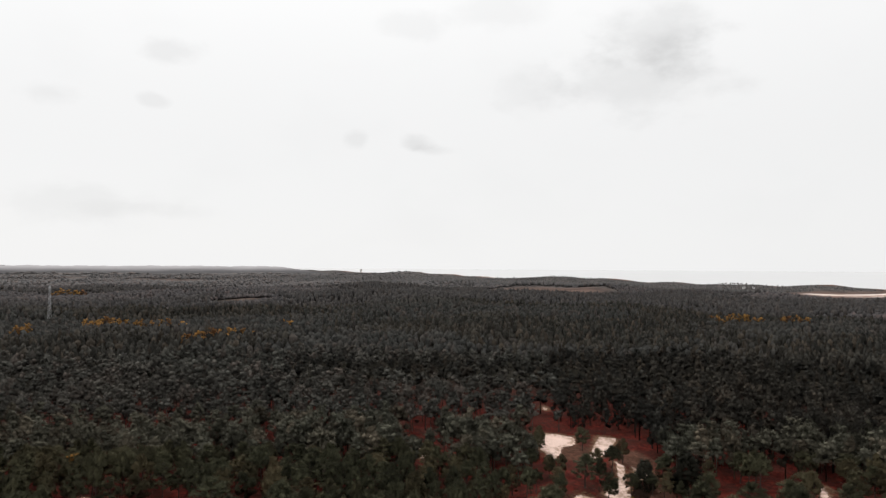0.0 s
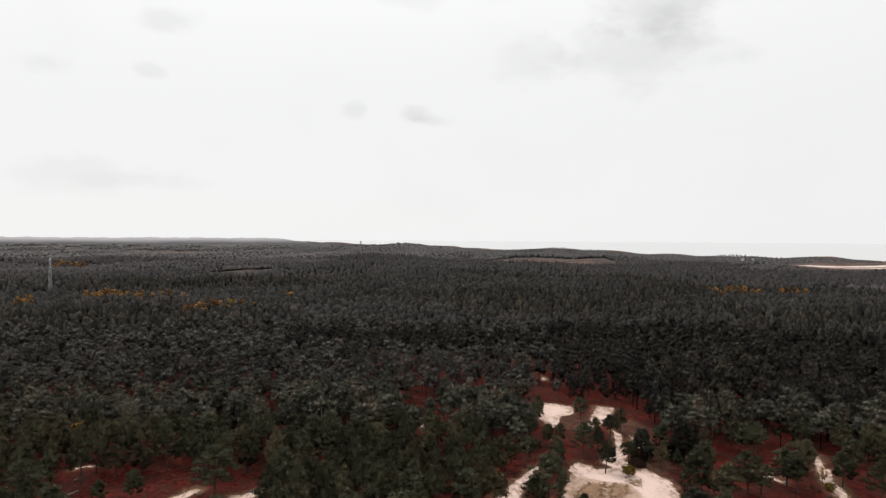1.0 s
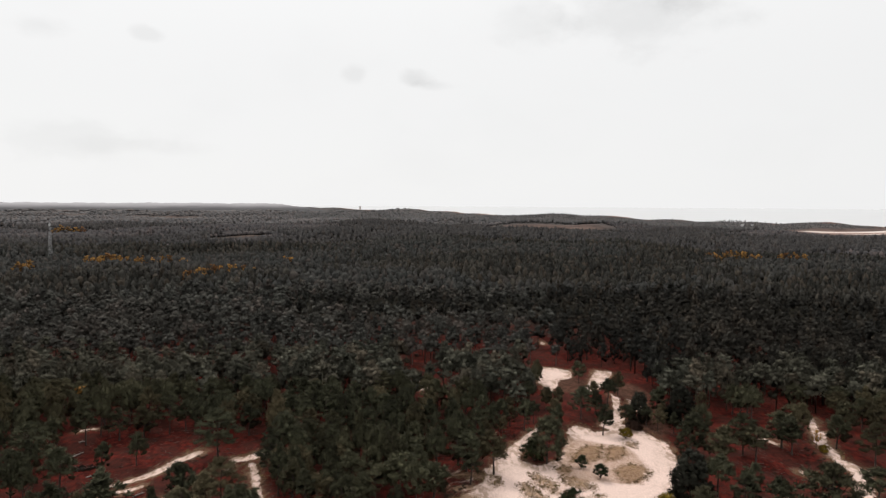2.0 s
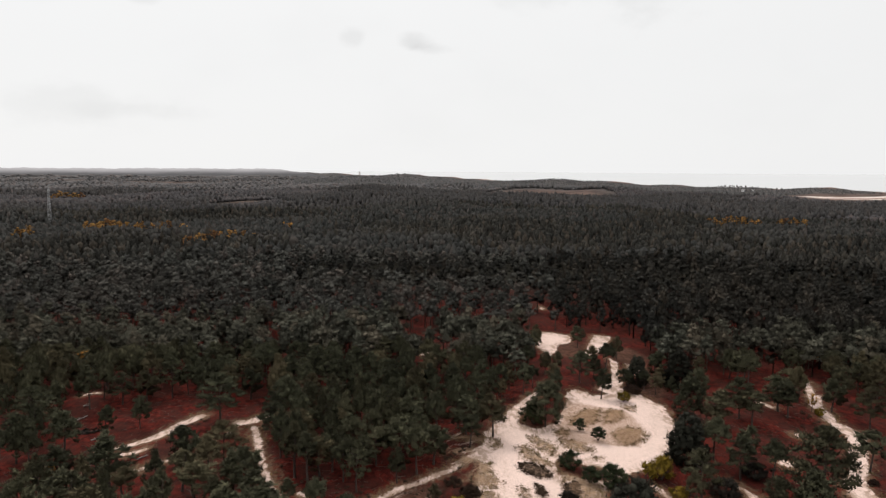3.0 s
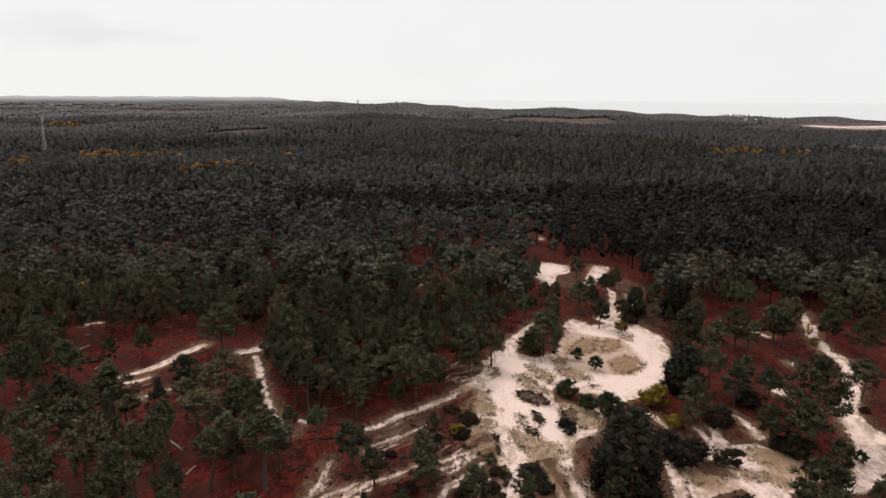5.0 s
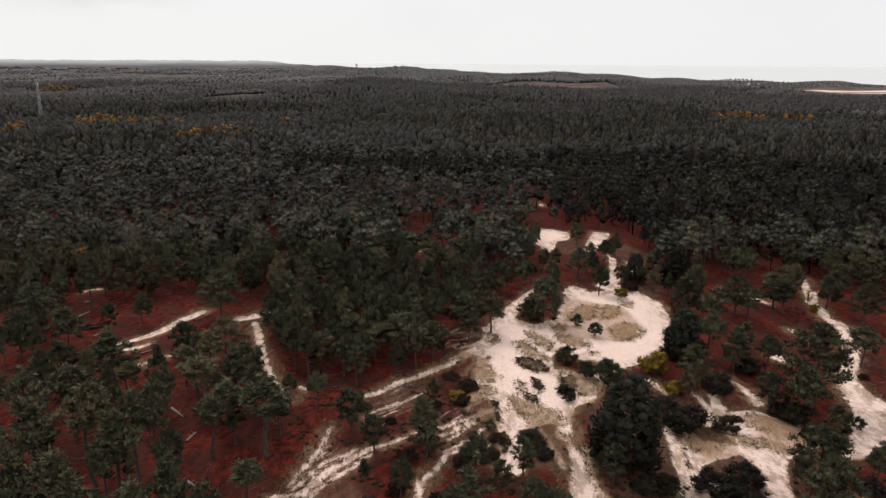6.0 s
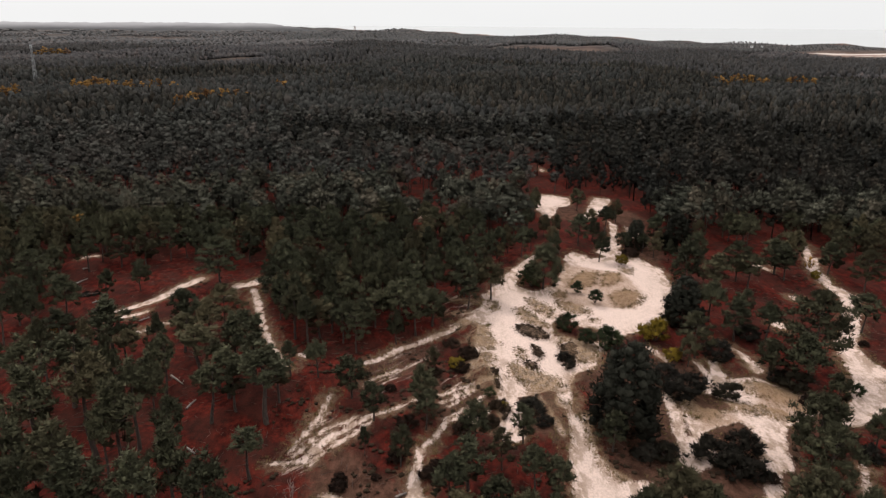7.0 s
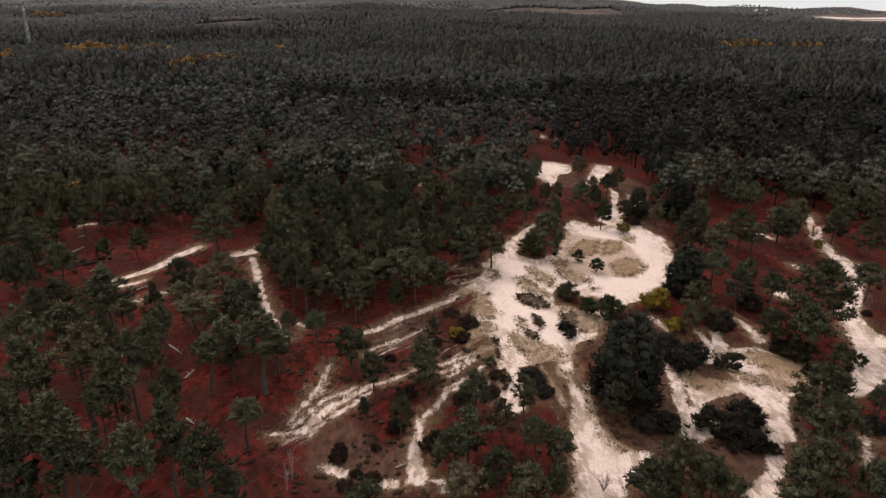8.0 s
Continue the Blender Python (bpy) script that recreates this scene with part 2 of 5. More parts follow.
    rilled = k.maths("MULTIPLY", k.ramp(k.maths("ADD", fan, k.maths("MULTIPLY", rag, 1.6)), -1.6, 0.4, 1.0, 0.0), k.ramp(k.maths("ADD", rill, k.maths("MULTIPLY", k.maths("SUBTRACT", grain, 0.5), 0.5)), 0.545, 0.64))
    is_sand = k.maths("MAXIMUM", is_sand, k.maths("MULTIPLY", rilled, 0.8))
    col = k.mix(is_sand, soil, sand)
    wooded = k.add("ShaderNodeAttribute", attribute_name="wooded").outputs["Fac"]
    # Undergrowth beyond 300 m, kept dark as the shaded gaps between crowns.
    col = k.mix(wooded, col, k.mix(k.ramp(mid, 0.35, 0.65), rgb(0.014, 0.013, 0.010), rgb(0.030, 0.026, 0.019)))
    # Ground paled by distance, the same painted haze as the far scrub.
    far_haze = k.add("ShaderNodeAttribute", attribute_name="far_haze").outputs["Fac"]
    col = k.mix(far_haze, col, k.mix(k.ramp(k.noise(place, 0.05, 4), 0.35, 0.65), rgb(0.048, 0.045, 0.044), rgb(0.10, 0.090, 0.085)))
    heath = k.mix(k.ramp(k.noise(place, 0.02, 4), 0.35, 0.65), rgb(0.065, 0.044, 0.037), rgb(0.125, 0.084, 0.070))
    pale = k.mix(k.ramp(k.noise(k.add("ShaderNodeMapping", {"Vector": place, "Scale": (0.5, 1, 1)}), 0.014, 4, 0.6), 0.49, 0.55), k.mix(0.5, heath, rgb(0.42, 0.27, 0.22)), rgb(0.62, 0.54, 0.49))
    col = k.mix(k.ramp(bare, 0.15, 0.6), col, k.mix(k.ramp(bare, 0.6, 0.95), heath, pale))
    height = k.maths("ADD", k.maths("MULTIPLY", k.noise(slope, 2.4, 2, 0.5), 0.9), k.maths("ADD", k.maths("MULTIPLY", fine, 0.6), k.maths("MULTIPLY", grain, 0.25)))
    finish(k, col, 0.95, height, 0.16, gloss=0.03)
    return m


def sea_material():
    m, k = material("grey_sea")
    place = k.add("ShaderNodeNewGeometry").outputs["Position"]
    n1, n2 = k.noise(place, 0.02, 4), k.noise(place, 0.004, 3)
    finish(k, k.mix(n2, rgb(0.46, 0.46, 0.462), rgb(0.52, 0.52, 0.522)), 0.35, n1, 0.02, gloss=0.4)
    return m


GROUND, SEA = ground_material(), sea_material()

# ---- the plan: trodden sand (x, y, half width), dune grass (x, y, radius), trees (x, y, crown width, height), bushes (x, y, width) ----
UPPER_SAND = [
    [(-10.1, 249.5, 0.9), (-4.8, 224.5, 1.8)],
    [(10.4, 271.8, 1.2), (12.0, 268.9, 1)],
    [(33.1, 345.6, 1.2), (37.8, 340.5, 1.2)],
    [(41.1, 305.6, 1.3), (42.7, 299.6, 1)],
]
MIDDLE_SAND = [
    [(48.4, 199.0, 2.2), (44.6, 190.8, 2.6), (52.4, 177.9, 3.2), (50.1, 160.8, 4.2), (44.1, 147.0, 4.5), (37.0, 141.8, 4.2), (30.5, 143.8, 3.2)],
    [(40.2, 155.4, 3.5), (48.5, 158.5, 4)],
    [(25.5, 186.2, 0.8), (19.0, 174.6, 1.3), (14.6, 162.9, 2.6), (12.4, 147.5, 4.2), (10.7, 130.8, 4), (10.5, 121.5, 2.6), (10.9, 114.4, 1.5), (11.6, 108.8, 2.2), (11.0, 99.3, 1.7)],
]
EAST_TRACKS = [
    [(39.5, 130.1, 0.6), (41.5, 124.9, 0.6)],
    [(54.7, 134.8, 0.5), (56.8, 129.8, 0.6), (56.8, 122.1, 1.1)],
    [(12.6, 120.0, 0.6), (16.5, 111.5, 0.6), (18.7, 99.2, 0.7)],
    [(8.8, 147.6, 1.6), (5.1, 140.9, 1.1)],
    [(9.1, 132.0, 1.4), (5.5, 122.0, 0.9)],
    [(26.7, 121.3, 0.9), (22.1, 120.7, 1.1), (20.2, 109.0, 1.5)],
]
FAR_EAST_TRACK = [
    [(101.8, 198.9, 0.8), (93.6, 177.9, 1.2), (91.5, 165.8, 1.2), (93.4, 158.9, 2), (83.5, 140.2, 1.6), (78.0, 132.2, 2), (75.9, 122.3, 2.6), (78.8, 119.5, 2.6)],
    [(75.8, 121.2, 2.2), (70.3, 110.0, 2.6), (64.1, 104.6, 1.8)],
    [(69.8, 109.0, 2.4), (75.6, 114.0, 2.4)],
    [(59.4, 92.0, 0.4), (55.7, 84.0, 0.6)],
    [(69.7, 141.6, 1.8), (69.8, 140.3, 1.4)],
    [(80.4, 158.9, 1.2), (79.9, 157.2, 1)],
    [(79.9, 179.8, 0.7), (82.4, 176.8, 0.8)],
]
WEST_TRACKS = [
    [(-71.1, 146.5, 0.6), (-62.8, 152.0, 1.4), (-56.9, 168.9, 1.2)],
    [(-67.7, 143.0, 0.8), (-61.4, 145.8, 0.9)],
    [(-60.0, 135.7, 0.5), (-55.0, 140.9, 0.6)],
    [(-90.6, 182.1, 0.8), (-87.4, 182.9, 0.8)],
    [(-46.3, 160.9, 1.2), (-41.8, 166.4, 1.6)],
    [(-42.0, 160.3, 0.9), (-34.7, 137.8, 0.7), (-27.1, 119.9, 0.7)],
    [(-46.7, 155.4, 0.6), (-46.3, 163.5, 0.8)],
    [(-25.4, 127.4, 0.8), (-24.3, 125.5, 0.5)],
]
SOUTH_TRACKS = [
    [(-13.3, 123.1, 0.6), (-6.1, 131.0, 0.75), (1.4, 137.6, 0.8), (9.9, 145.5, 1)],
    [(10.1, 152.3, 0.4), (1.5, 153.4, 0.4)],
    [(2.6, 141.0, 0.4), (10.0, 147.6, 0.5)],
    [(-12.7, 116.1, 0.4), (-7.3, 122.6, 0.5)],
    [(-23.6, 92.7, 0.4), (-19.2, 93.0, 0.7), (-15.7, 99.5, 0.9), (-11.9, 103.7, 0.6), (-5.0, 109.2, 0.35), (2.2, 113.6, 0.4), (10.4, 120.1, 0.6)],
    [(-21.9, 94.7, 0.3), (-19.1, 102.7, 0.5), (-17.8, 112.3, 0.3)],
    [(-21.8, 92.1, 0.3), (-17.0, 101.7, 0.4), (-12.4, 104.8, 0.4)],
    [(-18.0, 91.9, 0.3), (-14.3, 97.8, 0.45), (-10.5, 102.9, 0.3)],
    [(-2.5, 81.6, 1.3), (-3.4, 88.4, 0.8), (-2.4, 96.1, 0.5), (1.6, 104.4, 0.5), (5.2, 106.3, 0.5)],
]
NEAR_TRACKS = [
    [(9.9, 138.4, 0.5), (3.1, 131.2, 0.25)],
    [(9.8, 127.0, 0.5), (4.7, 117.4, 0.25)],
    [(10.1, 119.4, 0.4), (1.2, 108.3, 0.3)],
    [(9.9, 148.9, 0.4), (1.5, 144.7, 0.25)],
    [(-5.1, 81.0, 0.8), (-9.4, 82.0, 0.8)],
    [(-14.5, 85.0, 1), (-12.5, 84.0, 0.9)],
    [(0.2, 81.6, 0.6), (0.9, 79.2, 0.6)],
    [(4.6, 103.2, 0.5), (8.4, 108.2, 0.5)],
    [(1.1, 104.4, 0.45), (8.8, 114.1, 0.45)],
    [(0.3, 109.7, 0.4), (8.8, 117.7, 0.45)],
]
FLANK_GRASS = [
    [(5.6, 141.8, 2.1), (9.1, 132.5, 2.2)],
    [(40.3, 113.3, 1.5), (42.0, 107.3, 2.8)],
    [(54.3, 115.2, 3), (59.9, 110.6, 3)],
    [(47.5, 108.7, 1.8), (54.0, 106.7, 2.1)],
    [(17.9, 113.3, 2.1), (18.1, 103.3, 1.4)],
    [(6.5, 122.6, 3), (8.5, 115.3, 2.1)],
    [(27.0, 131.1, 3.3), (26.8, 126.4, 2.2)],
]
UPPER_PLOTS = [
    [(34.0, 257.2), (39.7, 257.3), (44.7, 251.3), (43.3, 241.2), (38.9, 238.3), (36.7, 230.4), (33.5, 224.2), (32.2, 232.9), (31.4, 236.8)],
    [(54.1, 254.6), (59.5, 253.2), (55.2, 240.1), (50.3, 229.4), (46.7, 224.4), (42.1, 223.1), (46.0, 230.6), (49.4, 241.3)],
    [(51.4, 219.8), (52.8, 215.3), (50.8, 204.6), (47.0, 193.1), (49.9, 191.3), (43.9, 188.6), (43.7, 193.9), (48.1, 202.6), (50.0, 210.8)],
    [(55.2, 215.3), (56.4, 213.1), (58.9, 209.9), (57.5, 204.7), (54.6, 205.7)],
    [(32.8, 185.8), (35.1, 190.2), (38.4, 187.6), (40.5, 182.6), (44.4, 188.6), (44.6, 182.7), (50.7, 186.1), (54.1, 179.6), (52.5, 165.0), (48.1, 152.4), (43.8, 152.4), (46.9, 162.3), (45.0, 173.4), (39.2, 176.3), (35.8, 179.3), (31.7, 182.5)],
]
MAIN_SAND = [
    [(20.9, 179.8), (14.1, 163.3), (9.2, 156.9), (9.6, 152.8), (9.9, 143.5), (10.0, 135.6), (8.3, 129.8), (10.1, 125.2), (10.5, 119.0), (10.8, 112.6), (21.4, 112.7), (22.1, 114.8), (24.2, 119.1), (27.8, 121.4), (29.7, 127.1), (33.4, 134.1), (27.2, 134.0), (22.9, 135.8), (22.9, 141.6), (25.4, 146.9), (30.6, 143.8), (33.6, 136.9), (35.0, 134.1), (40.2, 140.9), (43.8, 144.0), (46.8, 145.1), (55.9, 176.6), (52.1, 186.0), (36.5, 185.7), (33.1, 184.0), (30.4, 176.1), (27.4, 166.2), (22.2, 162.1), (20.1, 163.4), (18.0, 166.0), (21.6, 177.5)],
]
PATH_SAND = [
    [(20.7, 114.1), (22.3, 114.1), (21.0, 105.7), (23.4, 105.1), (23.2, 99.4), (23.2, 95.2), (24.2, 91.7), (26.4, 89.4), (29.0, 89.0), (26.8, 85.4), (23.9, 82.1), (22.7, 78.7), (21.1, 71.5), (14.7, 71.4), (16.4, 78.6), (17.8, 86.2), (18.5, 94.1), (19.9, 101.0), (20.2, 105.7)],
    [(37.2, 113.6), (39.1, 113.6), (38.7, 106.5), (37.3, 100.0), (37.6, 94.8), (38.3, 91.6), (35.3, 90.2), (33.7, 91.8), (35.3, 98.4), (36.3, 105.8)],
    [(46.8, 125.6), (47.8, 125.2), (48.0, 120.5), (50.7, 120.2), (48.8, 117.9), (46.6, 116.4), (46.0, 113.0), (44.2, 112.9), (46.6, 119.4)],
]
EAST_SAND = [
    [(49.3, 126.5), (51.4, 126.5), (50.6, 118.7), (55.5, 119.8), (58.7, 115.7), (64.1, 109.9), (62.9, 108.5), (55.4, 104.1), (52.8, 101.2), (50.5, 95.1), (49.4, 90.8), (45.8, 90.8), (48.7, 98.8), (48.3, 104.0), (45.9, 103.6), (39.9, 100.3), (40.3, 93.6), (37.6, 92.2), (37.7, 98.7), (39.5, 111.5), (41.0, 113.5), (42.0, 107.9), (46.7, 107.0), (47.0, 115.5)],
    [(45.6, 114.4), (47.3, 114.4), (48.8, 107.2), (51.5, 106.0), (55.2, 105.7), (60.5, 108.9), (62.9, 109.9), (62.3, 107.9), (54.8, 104.2), (52.0, 101.3), (49.4, 98.0), (48.5, 93.4), (46.9, 89.1), (45.8, 85.6), (43.7, 82.3), (38.8, 71.6), (34.2, 71.5), (37.2, 78.8), (38.8, 81.4), (42.7, 84.7), (44.1, 88.2), (46.1, 94.3), (47.6, 99.6), (46.9, 104.7)],
    [(48.6, 114.4), (61.2, 114.5), (61.8, 108.9), (54.8, 104.8), (48.8, 106.3)],
]
FAR_EAST_SAND = [
    [(98.2, 186.9), (99.5, 186.9), (92.9, 172.9), (92.1, 164.6), (91.2, 160.1), (95.8, 160.2), (90.5, 151.2), (82.5, 138.5), (80.5, 132.9), (79.3, 126.8), (80.0, 122.8), (74.6, 113.2), (68.8, 113.2), (74.4, 122.7), (75.4, 129.3), (78.0, 134.7), (82.3, 140.5), (86.9, 146.7), (91.4, 155.8), (90.0, 159.5), (90.2, 164.6), (91.4, 172.9)],
    [(69.7, 114.6), (75.5, 114.7), (72.2, 111.3), (68.8, 109.9)],
]
GRASS_PATCHES = [
    [(19.4, 157.1), (21.2, 157.7), (24.3, 151.3), (24.3, 147.9), (22.5, 145.8), (19.7, 152.4)],
    [(26.0, 156.6), (28.4, 155.4), (31.4, 152.5), (31.7, 149.4), (29.3, 148.0), (25.9, 150.2)],
    [(16.2, 151.2), (18.1, 152.9), (19.9, 146.8), (22.1, 141.6), (21.7, 139.6), (19.2, 141.1), (16.7, 143.6)],
    [(12.5, 123.6), (14.0, 124.8), (17.3, 122.1), (21.5, 118.7), (20.4, 113.4), (15.5, 112.6), (14.6, 116.8), (12.5, 119.7)],
    [(31.1, 169.0), (35.6, 175.5), (38.8, 174.1), (36.5, 165.0), (33.5, 163.6), (30.0, 164.9)],
    [(39.5, 172.6), (44.0, 173.4), (44.0, 169.2), (40.2, 165.0), (37.9, 163.7)],
    [(38.5, 159.2), (43.0, 163.1), (45.9, 161.9), (46.5, 158.7), (43.7, 153.3), (39.2, 152.7)],
    [(30.8, 145.9), (33.8, 147.0), (33.4, 145.4), (31.6, 144.3)],
]
MORE_GRASS = [
    [(23.7, 119.9), (25.7, 119.5), (25.6, 116.2), (23.1, 112.7), (21.6, 113.4)],
    [(6.8, 141.4), (10.2, 142.0), (9.6, 135.6), (7.4, 130.6), (6.0, 131.0)],
    [(3.0, 155.0), (9.5, 155.1), (8.5, 151.6), (2.9, 152.1)],
    [(5.8, 128.4), (9.9, 128.5), (10.4, 125.2), (5.7, 123.5)],
    [(17.8, 105.1), (18.8, 103.9), (19.6, 101.0), (19.5, 96.7), (18.4, 96.1), (17.9, 99.9)],
    [(21.6, 109.4), (23.7, 110.1), (23.6, 106.3), (22.1, 104.8), (21.3, 105.7)],
    [(22.7, 104.5), (24.1, 102.2), (23.3, 95.7), (24.6, 92.2), (27.6, 89.9), (26.0, 88.9), (23.7, 90.8), (22.4, 95.1), (22.2, 100.5)],
    [(52.4, 129.0), (54.6, 129.9), (56.1, 124.1), (55.4, 121.0), (52.7, 120.9), (51.3, 124.9)],
]
SMALL_GRASS = [
    [(25.7, 160.9), (28.6, 162.2), (28.9, 158.5), (27.0, 157.2)],
    [(29.9, 151.4), (32.8, 150.9), (31.5, 148.6)],
    [(10.8, 155.1), (13.0, 154.6), (12.6, 150.0), (11.1, 148.8)],
    [(8.3, 128.5), (10.1, 128.5), (9.9, 125.2), (8.7, 126.8)],
    [(14.6, 130.3), (16.3, 129.4), (16.0, 126.1), (14.6, 126.9)],
    [(45.0, 177.9), (48.2, 176.5), (46.8, 172.8), (44.7, 174.2)],
    [(29.8, 141.7), (32.5, 140.8), (31.7, 138.8), (29.8, 139.2)],
    [(23.5, 142.7), (28.8, 142.7), (27.1, 133.1), (23.2, 133.0)],
]
HEATHER_PATCHES = [
    [(15.0, 141.0), (17.3, 141.6), (20.2, 139.1), (21.8, 136.7), (21.3, 134.4), (18.8, 134.4), (16.0, 137.1)],
    [(17.5, 131.6), (18.9, 131.6), (19.5, 127.8), (18.3, 125.7), (17.4, 127.7)],
    [(15.0, 125.2), (17.3, 125.3), (18.3, 123.3), (17.0, 122.5), (15.7, 123.2)],
    [(22.7, 132.1), (25.2, 133.1), (26.4, 131.3), (24.5, 122.9), (23.0, 122.1), (22.1, 125.3)],
    [(0.3, 133.7), (3.5, 139.4), (6.8, 141.4), (6.0, 131.0), (2.5, 126.7), (0.3, 124.2)],
    [(0.3, 145.4), (8.0, 150.5), (4.5, 146.0), (0.7, 141.8)],
    [(3.8, 119.6), (7.4, 122.0), (10.6, 122.0), (10.2, 119.7), (6.4, 117.4), (4.0, 115.3)],
    [(6.3, 115.3), (10.3, 118.6), (10.4, 116.1), (7.6, 113.2)],
    [(8.3, 109.3), (10.8, 111.6), (11.5, 108.7), (10.6, 105.0), (8.6, 104.4)],
    [(14.5, 112.0), (16.5, 112.7), (17.7, 106.9), (17.1, 103.6), (15.3, 103.3), (13.8, 106.2)],
]
GRIT = [
    [(31.5, 180.9), (35.8, 179.3), (39.2, 176.3), (45.0, 173.4), (46.9, 162.3), (42.9, 152.4), (27.2, 152.2), (25.2, 159.4), (29.7, 173.1)],
    [(55.1, 118.7), (58.7, 115.7), (63.1, 109.9), (56.0, 105.4), (53.2, 106.2), (51.5, 109.8)],
    [(41.5, 110.6), (46.6, 106.6), (47.7, 103.6), (40.2, 101.1), (39.8, 105.2)],
]
BROWN_HEATH = [
    [(53.5, 229.5), (60.3, 233.5), (63.7, 222.4), (59.5, 206.8), (54.6, 215.3), (52.9, 218.7)],
    [(50.3, 193.1), (57.2, 202.7), (60.7, 193.3), (56.6, 181.3), (52.9, 182.8), (51.1, 187.8)],
    [(37.8, 239.7), (43.3, 241.2), (47.9, 237.2), (45.8, 229.3), (41.7, 224.3), (37.1, 226.7)],
    [(25, 119), (36, 125), (48, 123), (61, 118), (62, 106), (53, 98), (50, 84), (37, 80), (30, 84), (25, 92)],
    [(9, 116), (18, 112), (19, 98), (12, 100)],
    [(-17.7, 89.5), (-15.0, 93.8), (-12.9, 95.4), (-11.1, 93.9), (-9.0, 89.6), (-5.2, 88.7), (-4.1, 83.6), (-7.2, 80.4), (-12.2, 80.3), (-14.9, 81.9), (-17.1, 84.3)],
    [(-12.0, 123.3), (-7.2, 128.3), (-3.6, 130.9), (-0.6, 132.7), (-1.3, 125.0), (-6.8, 118.8), (-11.2, 114.4), (-13.4, 115.8)],
    [(0.3, 111.2), (5.3, 113.3), (10.3, 113.3), (8.4, 105.6), (3.9, 102.6), (0.3, 101.4)],
    [(-3.3, 118.8), (0.9, 125.1), (0.8, 113.2), (-4.5, 113.1)],
]
FANS = [
    [(0.3, 158.0), (8.3, 157.5), (10.3, 149.9), (9.9, 133.8), (8.3, 129.3), (10.3, 119.0), (10.8, 112.6), (2.3, 112.5), (-1.1, 115.9), (5.7, 123.5), (6.0, 131.0), (-0.1, 133.6)],
    [(-23.9, 92.8), (-21.1, 99.0), (-19.1, 105.3), (-18.0, 111.0), (-16.4, 111.0), (-16.3, 103.0), (-12.5, 104.8), (-12.2, 101.9), (-15.5, 97.4), (-16.9, 91.4), (-18.8, 89.5), (-21.3, 88.6)],
    [(-13.3, 112.3), (-11.8, 121.7), (-7.9, 127.4), (1.0, 135.5), (1.0, 131.9), (-3.4, 121.8), (-6.6, 115.9), (-9.7, 112.4)],
]
WEST_PINES = [(-77.3, 145.1, 7.1, 9.6), (-89.1, 155.9, 9.1, 11.3), (-84.3, 140.3, 7.7, 10.1), (-73.4, 155.5, 4.1, 6.9), (-67.5, 159.5, 4.6, 7.4), (-73.0, 177.5, 5.7, 8.3), (-78.7, 176.2, 5.7, 8.4), (-50.6, 162.9, 9.6, 11.7), (-50.8, 139.5, 6.1, 8.7), (-46.7, 135.9, 4.6, 7.4), (-42.2, 137.4, 7.5, 9.9), (-41.1, 118.3, 7.3, 9.7), (-34.1, 110.1, 6.0, 8.6), (-59.1, 125.1, 8.0, 10.3), (-54.3, 120.6, 5.1, 7.9), (-68.7, 118.6, 6.4, 8.9), (-68.8, 126.3, 6.0, 8.6), (-57.8, 107.6, 7.9, 10.2), (-54.3, 110.3, 6.0, 8.6), (-47.4, 112.6, 4.8, 7.6)]
NORTHWEST_PINES = [(-35.9, 164.8, 8.2, 10.5), (-30.2, 165.3, 7.6, 10.0), (-21.8, 155.5, 7.2, 9.6), (-17.5, 141.7, 7.5, 9.9), (-12.4, 161.7, 7.1, 9.6), (-7.0, 154.5, 7.1, 9.5), (-1.0, 155.9, 7.1, 9.6), (5.4, 154.1, 6.8, 9.3), (11.3, 155.8, 6.7, 9.2), (-12.9, 139.5, 6.3, 8.8), (-23.2, 134.5, 5.9, 8.5), (-8.1, 140.5, 6.9, 9.4), (-1.4, 139.9, 5.8, 8.4), (-36.2, 153.9, 6.2, 8.8), (-30.8, 151.2, 5.4, 8.1), (-25.0, 170.4, 6.7, 9.2), (-14.9, 135.0, 5.0, 7.8), (-8.2, 131.5, 3.6, 6.6), (6.2, 148.9, 5.2, 7.9)]
SOUTHWEST_PINES = [(-26.5, 103.1, 8.1, 10.4), (-30.8, 115.1, 6.0, 8.6), (-35.9, 128.7, 6.0, 8.6), (-25.5, 117.1, 3.3, 6.3), (-20.7, 116.8, 4.1, 7.0), (-14.3, 110.9, 5.2, 7.9), (-60.6, 100.4, 6.3, 12.0), (-54.5, 90.4, 7.1, 12.7), (-47.8, 92.4, 7.9, 13.3), (-42.7, 94.8, 5.5, 11.4), (-42.3, 87.9, 6.5, 12.2), (-40.5, 96.9, 4.0, 10.2), (-43.7, 75.9, 7.5, 13.0), (-49.5, 77.9, 5.9, 11.8), (-39.3, 71.1, 7.1, 12.7), (-32.9, 71.0, 6.3, 12.1), (-32.2, 79.4, 5.6, 11.5), (-35.3, 88.1, 4.5, 10.6), (-25.8, 72.1, 5.9, 11.7), (-24.2, 73.8, 4.9, 7.7), (-25.7, 89.0, 4.8, 7.6), (-43.1, 86.0, 4.1, 10.2), (-45.6, 70.8, 5.9, 11.7)]
